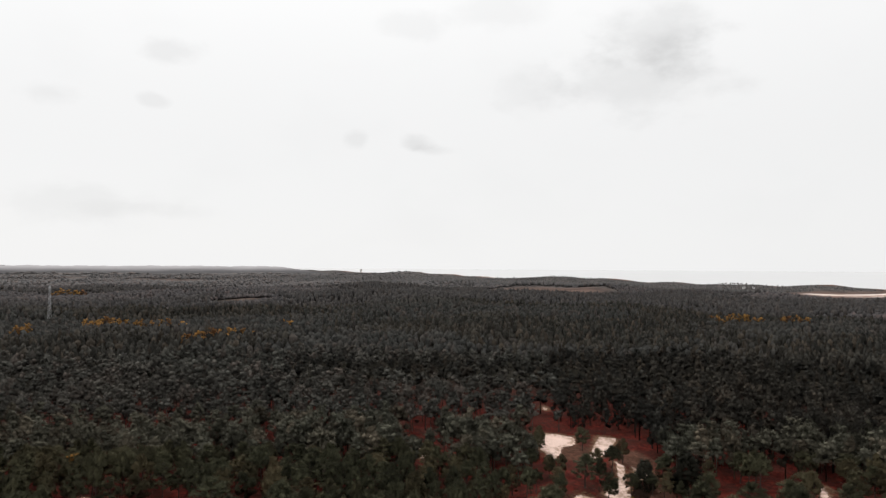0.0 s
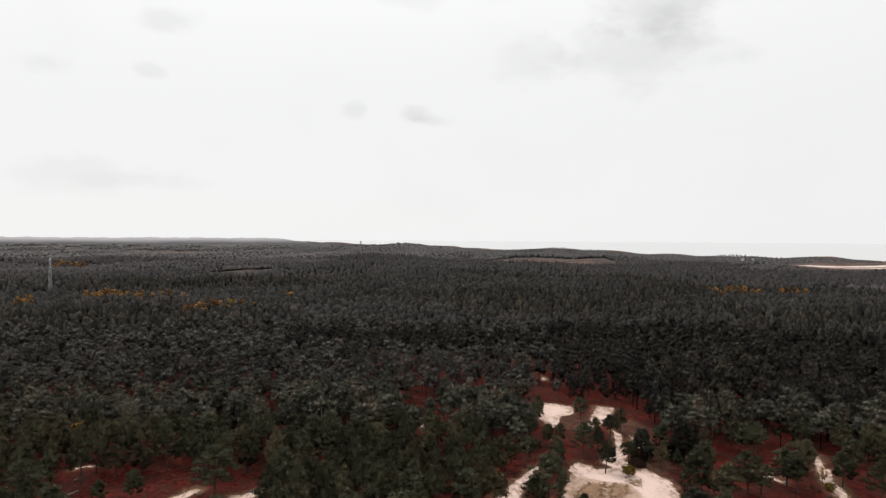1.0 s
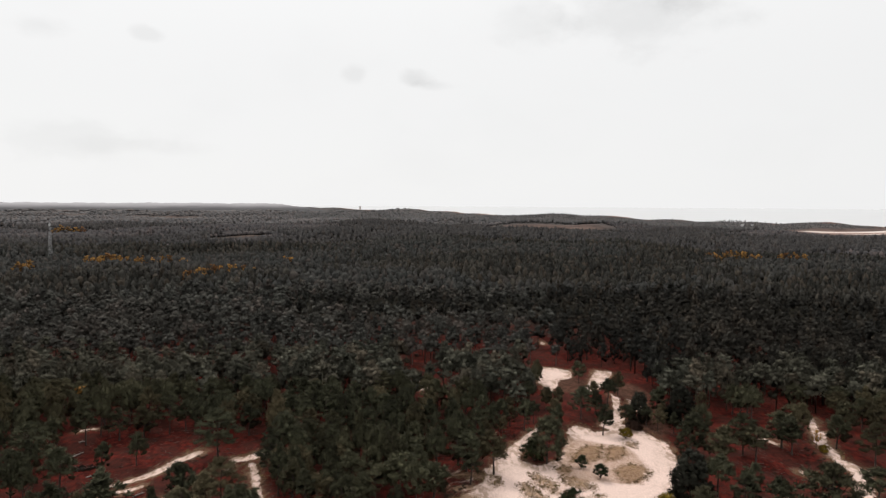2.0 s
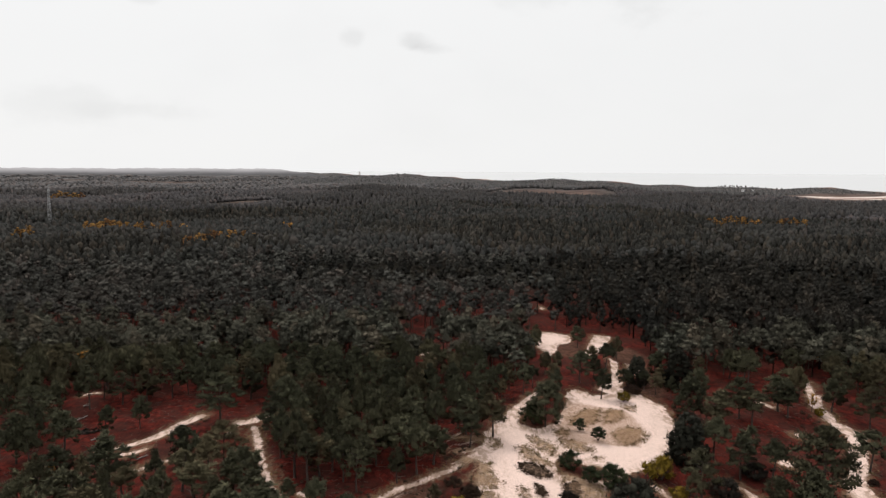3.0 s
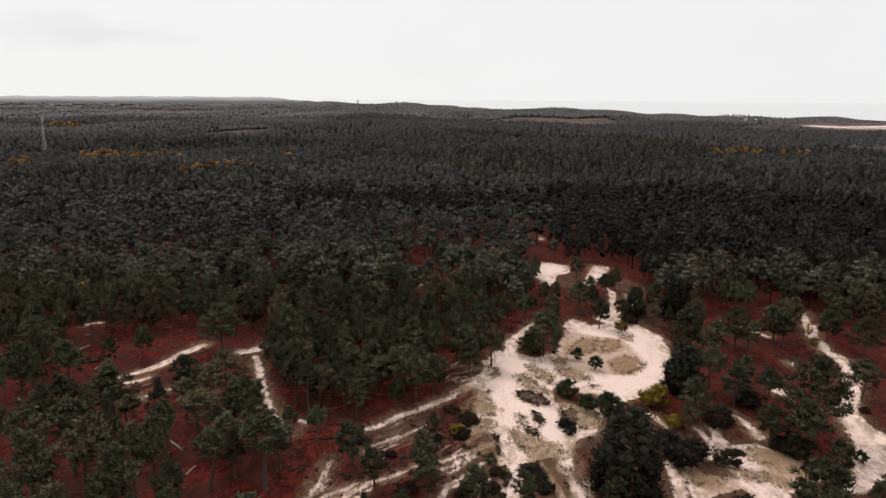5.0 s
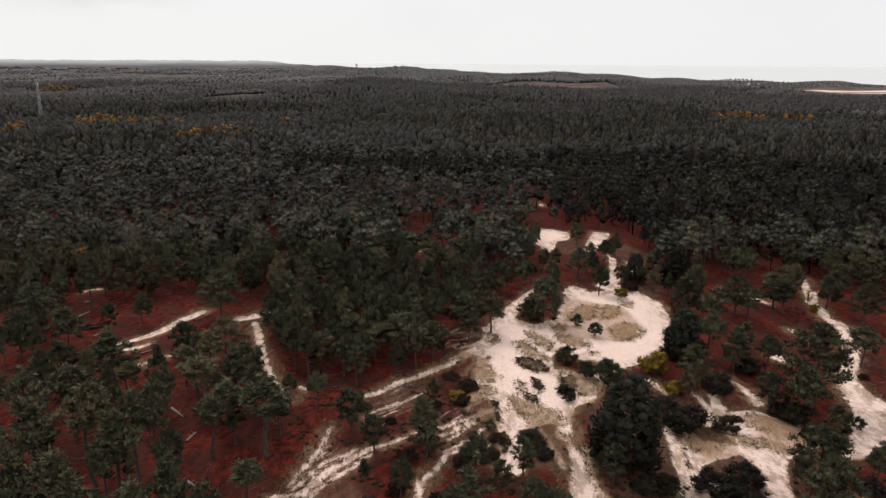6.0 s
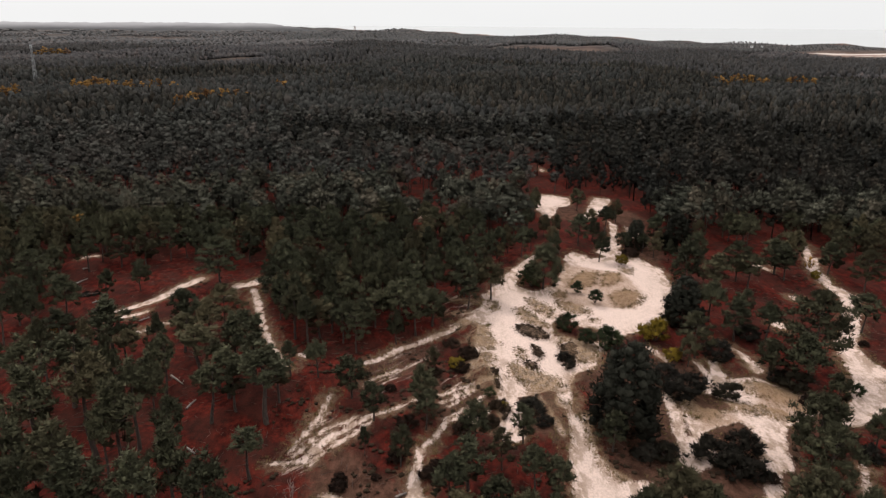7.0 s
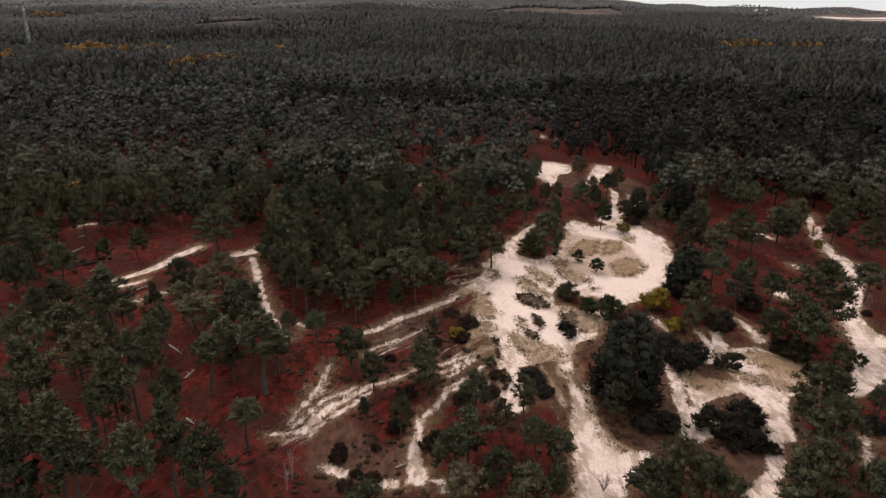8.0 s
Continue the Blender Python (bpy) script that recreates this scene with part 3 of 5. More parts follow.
SOUTH_PINES = [(-10.0, 103.2, 4.0, 6.9), (-10.5, 94.0, 1.6, 4.9), (-2.4, 107.7, 4.7, 7.5), (-1.9, 101.5, 4.4, 7.3), (-0.9, 119.5, 2.7, 5.8), (5.1, 96.8, 4.5, 7.3), (3.8, 84.9, 5.3, 8.0), (8.6, 90.2, 3.6, 6.6), (12.6, 85.7, 4.1, 7.0), (15.5, 84.4, 3.8, 6.7), (6.9, 77.7, 5.0, 7.8), (10.1, 75.0, 5.0, 7.7), (2.9, 75.3, 4.9, 7.7), (1.2, 81.0, 4.6, 7.4), (14.4, 77.8, 2.9, 5.9), (12.4, 97.4, 3.5, 6.5), (25.3, 96.2, 4.1, 6.9), (24.1, 74.2, 5.9, 8.5), (28.4, 75.9, 8.6, 10.8), (32.6, 77.6, 4.8, 7.6), (-5.2, 91.8, 3.5, 6.5), (-8.8, 73.3, 4.1, 7.0)]
EAST_PINES = [(24.1, 163.4, 9.3, 11.4), (41.3, 183.5, 5.0, 7.7), (29.8, 184.4, 3.5, 6.5), (47.2, 127.0, 6.7, 9.2), (55.0, 142.4, 6.5, 9.0), (61.8, 158.5, 7.2, 9.6), (58.0, 166.4, 8.5, 10.8), (70.1, 167.2, 7.6, 10.0), (71.8, 163.6, 7.0, 9.4), (82.4, 173.9, 6.9, 9.4), (82.6, 169.4, 6.5, 9.0), (62.5, 143.5, 4.5, 7.3), (57.6, 135.0, 5.9, 8.5), (63.4, 133.9, 5.2, 7.9), (57.5, 118.6, 5.5, 8.2), (44.8, 123.0, 3.6, 6.6), (62.9, 116.4, 7.0, 9.5), (84.6, 138.4, 6.7, 9.2), (63.7, 107.6, 4.3, 7.1), (98.2, 162.2, 7.7, 10.0), (94.7, 172.2, 5.8, 8.4)]
SOUTHEAST_PINES = [(53.3, 93.3, 9.3, 11.4), (51.6, 86.5, 7.5, 9.8), (44.3, 76.2, 8.6, 10.8), (51.0, 75.8, 4.4, 7.3), (63.6, 96.1, 3.8, 6.7), (41.7, 74.3, 5.3, 8.0), (34.5, 75.6, 3.7, 6.7)]
UPPER_PINES = [(29.8, 205.5, 3.5, 6.5), (33.5, 207.5, 3.3, 6.3), (37.7, 194.2, 6.1, 8.7), (47.8, 208.0, 5.3, 8.0), (44.7, 235.9, 4.8, 7.6), (29.6, 228.8, 3.9, 6.8), (53.1, 217.8, 4.2, 7.0), (48.6, 189.9, 4.0, 6.9), (59.2, 198.7, 5.8, 8.4), (42.5, 199.6, 3.8, 6.7), (26.0, 229.9, 3.9, 6.8), (71.4, 198.8, 4.3, 7.1), (39.9, 204.4, 4.2, 6.5), (29.6, 204.2, 3.6, 6.5), (22.6, 234.0, 4.5, 8.5), (30.6, 235.5, 4.0, 7.5), (21.1, 183.9, 5.0, 9.0), (15.0, 185.5, 5.0, 9.0), (29.6, 189.2, 4.0, 6.5), (44.5, 212.9, 3.6, 6.0), (15.2, 212.3, 5.0, 9.0), (24.6, 206.2, 4.5, 8.0)]
BROAD_PINES = [(66.6, 121.8, 11.5, 15.5)]
BLACK_PINES = [(28.3, 101.6, 11.5, 15.0), (63.9, 192.7, 8.5, 10.7), (49.1, 141.0, 8.7, 10.9), (53.3, 194.7, 6.3, 8.8)]
DARK_BUSHES = [(40.7, 112.4, 6.9), (39.1, 118.2, 4.5), (47.3, 111.6, 4.6), (29.7, 94.9, 3.9), (32.6, 94.2, 4.3), (38.7, 94.0, 5.6), (43.6, 95.3, 5.3), (43.1, 89.8, 4.6), (40.9, 90.5, 5.1), (51.9, 128.0, 5.6), (60.6, 135.5, 5.2), (60.3, 115.8, 5.6), (58.8, 118.3, 3.2), (60.9, 93.1, 3.7), (14.9, 106.4, 4.2), (16.1, 102.3, 2.6), (22.9, 125.6, 2.7), (23.3, 122.0, 2.2)]
DARK_HEATHER = [(50.2, 188.0, 4.9), (-13.4, 88.3, 2.4), (-13.2, 86.5, 2.7), (-8.5, 88.6, 1.6), (-10.6, 83.5, 2.0), (-8.4, 82.4, 2.6), (-11.8, 81.0, 2.5), (9.3, 108.3, 3.3), (8.0, 103.2, 3.5), (3.6, 100.8, 3.8), (5.4, 126.4, 4.6), (3.8, 121.5, 4.0), (2.4, 131.2, 3.6), (-1.3, 89.1, 3.2), (-0.5, 91.5, 2.1), (-4.9, 101.9, 3.8), (-6.1, 93.3, 3.3), (-8.2, 114.0, 2.3), (60.8, 110.2, 4.1), (82.1, 133.0, 2.3), (-0.7, 119.8, 3.0), (45.4, 89.0, 2.6)]
GREEN_BUSHES = [(25.4, 138.7, 4.3), (34.3, 154.4, 3.3), (31.3, 160.8, 2.9), (21.5, 165.1, 6.1), (28.2, 132.3, 3.7), (31.0, 130.4, 4.8), (70.0, 113.1, 2.4), (8.5, 112.4, 1.9), (33.4, 131.5, 3.7)]
YELLOW_BUSHES = [(46.1, 180.0, 4.1), (41.7, 133.5, 7.2), (42.8, 125.3, 3.9), (3.1, 122.3, 3.6), (10.2, 108.7, 1.8), (90.8, 170.4, 3.0)]
AUTUMN_TREES = [(-291, 603), (-275, 580), (-283, 610), (-282, 620), (-280, 628), (-265, 607), (-250, 586), (-235, 565), (-226, 575), (-216, 582), (-164, 479), (-160, 484), (-159, 510), (-156, 519), (-148, 525), (-142, 528), (-125, 608), (-299, 519), (-302, 537), (262, 717), (249, 666), (262, 683), (294, 749), (287, 714), (298, 725), (295, 700), (296, 688), (309, 671), (325, 693), (321, 668), (324, 657)]
FAR_AUTUMN_TREES = [(-592, 1130), (-596, 1157), (-580, 1147), (-570, 1148), (-544, 1116)]
SMALL_AUTUMN_TREES = [(-98.9, 199.2, 4.5, 7.3), (-5.6, 286.3, 3.1, 6.1), (-30.8, 150.5, 2.9, 6.0), (-68.8, 124.8, 3.4, 6.4), (90.2, 172.9, 2.1, 5.3), (111.0, 215.1, 4.9, 7.6)]
LOGS = [(-40.1, 107.0, -39.5, 110.0), (-84.9, 164.2, -83.7, 168.6), (-87.2, 173.7, -85.9, 174.3), (-75.1, 152.0, -73.9, 153.9), (-60.8, 141.2, -59.1, 142.8), (-46.4, 118.3, -43.4, 115.5), (-5.6, 84.3, -4.2, 85.4), (-36.3, 95.8, -34.8, 94.7)]
UPPER_CLEARING = [(30, 250), (62, 254), (66, 228), (60, 200), (44, 185), (26, 183), (27, 218)]
EAST_GLADE = [(74, 245), (96, 238), (102, 217), (100, 194), (97, 175), (74, 148), (68, 168), (64, 190)]
WEST_STAND = [(-84, 133), (-66, 129), (-44, 119), (-33, 112), (-31, 104), (-67, 104)]
NORTH_GAP = [(-9, 240), (-2, 240), (1, 214), (-7, 207)]
SMALL_GAP = [(7, 274), (15, 274), (14, 252), (9, 252)]
CLEARINGS = [[(30, 376), (35, 338), (40, 303), (37, 259)], [(-7, 245), (-5, 223)], [(5, 278), (15, 268)], [(-60, 236), (-50, 223)], [(78, 246), (90, 227), (98, 217)]]
PIT = (-78.2, 157.1)
BARE_SHRUB = (20.6, 80.7)
BIRCH = (-18.5, 82.2)
BIRCH2 = (-18.9, 80.5)

TRACKS = [t for area in (UPPER_SAND, MIDDLE_SAND, EAST_TRACKS, FAR_EAST_TRACK, WEST_TRACKS, SOUTH_TRACKS, NEAR_TRACKS) for t in area]
COAST, INLAND = np.array((927.0, 1543.0)), np.array((1732.0, 1329.0)) / 2183.0


def relief(x, y):
    """Height of the ground: low dunes near by, a wooded hill and a dune ridge along the shore, then the sea bed."""
    x, y = np.asarray(x, float), np.asarray(y, float)
    r = np.hypot(x, y)
    h = 0.45 * np.sin(x * 0.11 + 1.3) * np.sin(y * 0.09 + 0.4) + 0.3 * np.sin(x * 0.23 - y * 0.17 + 2) + 0.15 * np.sin(x * 0.51 + y * 0.43)
    k = np.clip((r - 330) / 500, 0, 1)
    k = k * k * (3 - 2 * k)
    h = h + k * (4 * np.sin(x * 0.012 + 0.5) * np.sin(y * 0.0105 + 1) + 2.2 * np.sin(x * 0.027 - y * 0.021))
    h = h + 15 * np.exp(-((x - 40) / 200) ** 2 - ((y - 940) / 150) ** 2) - 4 * np.exp(-((x - 60) / 330) ** 2 - ((y - 1230) / 140) ** 2)
    k = np.clip((r - 900) / 900, 0, 1)
    h = h + k * (5 * np.sin(x * 0.0031 + 1.0) * np.sin(y * 0.0072 + 0.3) + 4 * np.sin(y * 0.0123 + 0.9 * np.sin(x * 0.004)))
    s = (x - COAST[0]) * INLAND[0] + (y - COAST[1]) * INLAND[1]
    h = h + 5 * np.exp(-((s + 90) / 80) ** 2) + 7 * np.exp(-((x - 850) / 200) ** 2 - ((y - 1310) / 120) ** 2)
    return np.where(s > 0, h - np.clip(s / 60, 0, 1) * (h + 9), h)


def seaward(x, y):
    return (x - COAST[0]) * INLAND[0] + (y - COAST[1]) * INLAND[1]


def edge_of(lines, x, y):
    """Metres to the edge of strips of changing width, minus inside."""
    best = np.full(np.shape(x), 30.0)
    for line in lines:
        for (ax, ay, ar), (bx, by, br) in zip(line, line[1:]):
            dx, dy = bx - ax, by - ay
            u = np.clip(((x - ax) * dx + (y - ay) * dy) / max(dx * dx + dy * dy, 1e-6), 0, 1)
            best = np.minimum(best, np.hypot(x - ax - u * dx, y - ay - u * dy) - (ar + u * (br - ar)))
    return best


def edge_of_sand(x, y):
    return np.minimum(edge_of(TRACKS, x, y), edge_of_plots(UPPER_PLOTS + MAIN_SAND + PATH_SAND + EAST_SAND + FAR_EAST_SAND, x, y))


def openness(x, y):
    """Metres to the middle line of the nearest opening in the wood."""
    best = np.full(np.shape(x), 99.0)
    for line in CLEARINGS:
        for (ax, ay), (bx, by) in zip(line, line[1:]):
            dx, dy = bx - ax, by - ay
            u = np.clip(((x - ax) * dx + (y - ay) * dy) / (dx * dx + dy * dy), 0, 1)
            best = np.minimum(best, np.hypot(x - ax - u * dx, y - ay - u * dy))
    return best


def edge_of_plots(polys, x, y):
    """Metres to the nearest of several outlined plots, minus inside."""
    best = np.full(np.shape(x), 30.0)
    for poly in polys:
        reach, odd = np.full(np.shape(x), 30.0), np.zeros(np.shape(x), bool)
        for (ax, ay), (bx, by) in zip(poly, poly[1:] + poly[:1]):
            dx, dy = bx - ax, by - ay
            u = np.clip(((x - ax) * dx + (y - ay) * dy) / max(dx * dx + dy * dy, 1e-6), 0, 1)
            reach = np.minimum(reach, np.hypot(x - ax - u * dx, y - ay - u * dy))
            odd ^= ((ay > y) != (by > y)) & (x < ax + (y - ay) / (dy if abs(dy) > 1e-9 else 1e-9) * dx)
        best = np.minimum(best, np.where(odd, -reach, reach))
    return best


def edge_of_grass(x, y):
    return np.minimum(edge_of(FLANK_GRASS, x, y), edge_of_plots(GRASS_PATCHES + MORE_GRASS + SMALL_GRASS, x, y))


def bareness(x, y):
    """1 on the open dunes towards the shore, 0.5 on heath and the hazed far west, 0 in the woods."""
    b = np.zeros(np.shape(x))
    for cx, cy, rx, ry, turn, v in ((800, 1240, 240, 150, -0.56, 1.0), (215, 1490, 120, 150, 0.0, 0.62), (228, 631, 9, 9, 0, 1.0), (-520, 1900, 300, 120, 0, 0.5), (-150, 1900, 60, 40, 0, 0.6), (-270, 1010, 60, 85, 0.2, 0.4)):
        u, w = (x - cx) * math.cos(turn) + (y - cy) * math.sin(turn), (y - cy) * math.cos(turn) - (x - cx) * math.sin(turn)
        b = np.maximum(b, v * np.clip(1.6 - np.hypot(u / rx, w / ry), 0, 1))
    # Paler heath colour laid over the far west in place of haze.
    west_haze = np.clip((-x - 0.22 * y - 120) / 200, 0, 1) * np.clip((y - 1750) / 300, 0, 1)
    b = np.maximum(b, 0.62 * west_haze * np.clip(0.5 + 1.2 * np.sin(x * 0.004 + 1) * np.sin(y * 0.012), 0, 1))
    s = seaward(x, y)
    return np.maximum(b, np.clip((s + 75) / 30, 0, 1))


# ---- meshes ----
def mesh_of(name, verts, tris, mat, tint=None, smooth=False, facing=None, **attributes):
    """A triangle mesh from arrays."""
    me = bpy.data.meshes.new(name)
    verts, tris = np.asarray(verts, np.float32), np.asarray(tris, np.int32)
    me.vertices.add(len(verts))
    me.vertices.foreach_set("co", verts.ravel())
    me.loops.add(tris.size)
    me.loops.foreach_set("vertex_index", tris.ravel())
    me.polygons.add(len(tris))
    me.polygons.foreach_set("loop_start", np.arange(0, tris.size, 3, dtype=np.int32))
    me.polygons.foreach_set("use_smooth", np.full(len(tris), smooth))
    if tint is not None:
        attributes["tint"] = tint
    for key, values in attributes.items():
        me.attributes.new(key, "FLOAT", "POINT").data.foreach_set("value", np.asarray(values, np.float32))
    if facing is not None:
        me.attributes.new("facing", "FLOAT_VECTOR", "POINT").data.foreach_set("vector", np.asarray(facing, np.float32).ravel())
    me.update(calc_edges=True)
    me.materials.append(mat)
    return me


def part(name, data, parent, label=""):
    ob = new(name, data)
    ob.parent = parent
    return tagged(ob, label) if label else ob


def join(pieces):
    """Arrays of (verts, tris) as one pair, and the piece number of each vertex."""
    vs, ts, ids, n = [], [], [], 0
    for i, (v, t) in enumerate(pieces):
        vs.append(v)
        ts.append(t + n)
        ids.append(np.full(len(v), i))
        n += len(v)
    return np.concatenate(vs), np.concatenate(ts), np.concatenate(ids)


SPHERES = {}
for level in (1, 2):
    bm = bmesh.new()
    bmesh.ops.create_icosphere(bm, subdivisions=level, radius=1.0)
    SPHERES[level] = np.array([v.co for v in bm.verts]), np.array([[v.index for v in f.verts] for f in bm.faces])
    bm.free()


def unit(a):
    return a / (np.linalg.norm(a, axis=-1, keepdims=True) + 1e-9)


def clumps(rng, centres, sizes, tufts, flat=0.75, tuft=0.4, level=1, core=0.62, heart=None, up=0.35, lift=0.15, knobby=0.3):
    """Clumps of foliage, each a lumpy core bristling with tufts: vertices, triangles and the way that each leaf faces."""
    s, t = SPHERES[level]
    n, k = len(centres), len(s)
    heart = centres.mean(0) if heart is None else np.asarray(heart, float)
    a = rng.uniform(0, 6.28, n)[:, None]
    c, w = np.cos(a), np.sin(a)
    d = np.stack([s[None, :, 0] * c - s[None, :, 1] * w, s[None, :, 0] * w + s[None, :, 1] * c, np.repeat(s[None, :, 2], n, 0)], 2)
    squash = np.array((1, 1, flat))
    v = centres[:, None] + d * (1 + rng.uniform(-0.25, 0.25, (n, k, 1))) * sizes[:, None, None] * core * squash
    face = knobby * d + 0.75 * unit(v - heart) + np.array((0, 0, lift)) + rng.normal(0, 0.18, v.shape)
    verts, tris, faces = [v.reshape(-1, 3)], [(t[None] + k * np.arange(n)[:, None, None]).reshape(-1, 3)], [face.reshape(-1, 3)]
    if tufts:
        m = n * tufts
        own = np.repeat(np.arange(n), tufts)
        d = rng.normal(size=(m, 3))
        d[:, 2] = d[:, 2] * 0.85 + 0.35
        d = unit(d)
        at = centres[own] + d * sizes[own][:, None] * squash * rng.uniform(0.4, 1.05, (m, 1))
        out = unit(0.7 * d + rng.normal(0, 0.45, (m, 3)) + np.array((0, 0, up)))
        side = unit(np.cross(out, rng.normal(size=(m, 3))))
        long = tuft * rng.uniform(0.6, 1.3, (m, 1))
        thick = long * rng.uniform(0.15, 0.30, (m, 1))
        card = np.stack([at - out * 0.25 * long + side * thick, at + out * long, at - out * 0.25 * long - side * thick], 1)
        face = knobby * d + 0.75 * unit(at - heart) + np.array((0, 0, lift)) + rng.normal(0, 0.12, (m, 3))
        verts.append(card.reshape(-1, 3))
        tris.append(n * k + np.arange(3 * m).reshape(-1, 3))
        faces.append(np.repeat(face, 3, 0))
    return np.concatenate(verts), np.concatenate(tris), unit(np.concatenate(faces))


def crown_of(rng, wide, high, style, count, tufts, tuft=0.4, level=1, size=1.0, core=0.5, lift=0.15, knobby=0.3):
    """The clumps of one crown standing at the origin."""
    d = rng.normal(size=(count, 3))
    flat = 0.85
    if style == "ragged":
        tiers = 6
        tier = np.arange(count) % tiers
        u = tier / (tiers - 1)
        turn = (np.arange(count) // tiers % 5) * 1.257 + tier * 2.1 + rng.normal(0, 0.16, count)
        r = 0.5 * wide * np.sqrt(np.clip(1.04 - u ** 1.9, 0.04, 1)) * (1 + 0.18 * np.sin(tier * 2.7 + turn)) * np.sqrt(rng.uniform(0.06, 1, count))
        p = np.stack([r * np.cos(turn), r * np.sin(turn), high * (0.36 + 0.57 * u) + 0.10 * r + rng.normal(0, 0.012 * high, count)], 1)
        flat, big = 0.42, wide * rng.uniform(0.085, 0.135, count)
    elif style == "spire":
        u = 1 - (1 - (np.arange(count) + rng.uniform(0, 1, count)) / count) ** 0.7
        turn = np.arange(count) * 2.4 + rng.uniform(-0.5, 0.5, count)
        r = 0.44 * wide * np.sqrt(np.clip(1.03 - u ** 1.5, 0.02, 1)) * (1 + 0.12 * np.sin(3 * turn + 9 * u)) * np.sqrt(rng.uniform(0.4, 1, count))
        p = np.stack([r * np.cos(turn), r * np.sin(turn), high * (0.07 + 0.87 * u)], 1)
        big = wide * rng.uniform(0.08, 0.13, count)
    elif style == "cone":
        u = (np.arange(count) + rng.uniform(0, 1, count)) / count
        u = 1 - (1 - u) ** 0.62
        turn = np.arange(count) * 2.4 + rng.uniform(-0.5, 0.5, count)
        r = 0.46 * wide * (1.02 - u) ** 0.8 * np.sqrt(rng.uniform(0.35, 1, count))
        p = np.stack([r * np.cos(turn), r * np.sin(turn), high * (0.15 + 0.80 * u)], 1)
        big = wide * rng.uniform(0.09, 0.14, count) * (1.15 - 0.5 * u)
    else:
        mid, half, rest = {"dome": (0.62, 0.34, 0.12), "tall": (0.56, 0.41, 0.1), "umbrella": (0.72, 0.23, 0.15), "bush": (0.45, 0.50, 0.2)}[style]
        d = unit(d)
        d[:, 2] = np.where(d[:, 2] < -0.75, -d[:, 2], d[:, 2])
        lobe = 1 + 0.14 * np.sin(3 * np.arctan2(d[:, 1], d[:, 0]) + rng.uniform(0, 6)) + 0.1 * np.sin(4 * d[:, 2] + rng.uniform(0, 6)) + rng.normal(0, 0.07, count)
        slim = 1 - 0.42 * np.clip(d[:, 2:], 0, 1) ** 2
        p = d * np.concatenate([slim, slim, np.ones_like(slim)], 1) * np.array((0.43 * wide, 0.43 * wide, half * high)) * (lobe * rng.uniform(rest, 1.0, count) ** 0.36)[:, None] + np.array((0, 0, mid * high))
        big = wide * rng.uniform(0.085, 0.15, count) * (60 / max(count, 6)) ** 0.33
    p[:, :2] += rng.normal(0, 0.035 * wide, 2) * (p[:, 2:] / high)
    heart = np.array((0, 0, high * (0.30 if style in ("bush", "cone", "ragged") else 0.5)))
    return clumps(rng, p, big * size, tufts, flat, tuft, level, core, heart, lift=lift, knobby=knobby)


def body_of(rng, wide, high, style, level, tufts, tuft, lift):
    """One far crown standing at the origin: a closed lumpy body under a fell of small rising tufts."""
    s, t = SPHERES[level]
    a = rng.uniform(0, 6.28)
    s = np.stack([s[:, 0] * math.cos(a) - s[:, 1] * math.sin(a), s[:, 0] * math.sin(a) + s[:, 1] * math.cos(a), s[:, 2]], 1)
    u = (s[:, 2] + 1) / 2
    low = {"dome": 0.34, "umbrella": 0.45, "bush": 0.0}.get(style, 0.2)
    slim = {"dome": 0.22, "umbrella": 0.1, "bush": 0.3, "cone": 0.75}.get(style, 0.45)
    lump = 1 + rng.normal(0, 0.07, len(s))
    for freq, amp in ((2.4, 0.12), (4.2, 0.10), (6.5, 0.07)):
        lump += amp * np.sin(s @ (rng.normal(size=3) * freq) + rng.uniform(0, 6.28))
    r = 0.52 * wide * (1 - slim * u) * lump
    v = np.stack([s[:, 0] * r, s[:, 1] * r, high * (low + (1 - low) * (0.5 + 0.5 * s[:, 2] * lump))], 1)
    v[:, :2] += rng.normal(0, 0.05 * wide, 2) * (v[:, 2:] / high)
    heart, spread = np.array((0, 0, high * (0.35 + 0.4 * low))), np.array((0.5 * wide, 0.5 * wide, 0.4 * high))
    f = t[rng.integers(len(t), size=tufts)]
    at = (v[f] * rng.dirichlet((1, 1, 1), tufts)[:, :, None]).sum(1)
    knob = np.sin(at @ (rng.normal(size=3) * 10 / wide) + rng.uniform(0, 6)) + np.sin(at @ (rng.normal(size=3) * 16 / wide) + rng.uniform(0, 6))
    at = at + unit((at - heart) / spread) * (0.07 * wide * np.clip(knob + rng.normal(0, 0.5, tufts), -0.6, 2))[:, None]
    out = unit(0.6 * unit((at - heart) / spread) + rng.normal(0, 0.35, (tufts, 3)) + np.array((0, 0, 0.5)))
    side = unit(np.cross(out, rng.normal(size=(tufts, 3))))
    long = tuft * rng.uniform(0.6, 1.3, (tufts, 1))
    thick = long * rng.uniform(0.25, 0.45, (tufts, 1))
    card = np.stack([at - out * 0.35 * long + side * thick, at + out * long, at - out * 0.35 * long - side * thick], 1).reshape(-1, 3)
    face = unit(np.concatenate([v, np.repeat(at, 3, 0)]) / spread - heart / spread) + np.array((0, 0, lift))
    face[len(v):] += np.repeat(rng.normal(0, 0.38, (tufts, 3)), 3, 0)
    return np.concatenate([v, card]), np.concatenate([t, len(v) + np.arange(3 * tufts).reshape(-1, 3)]), unit(face)


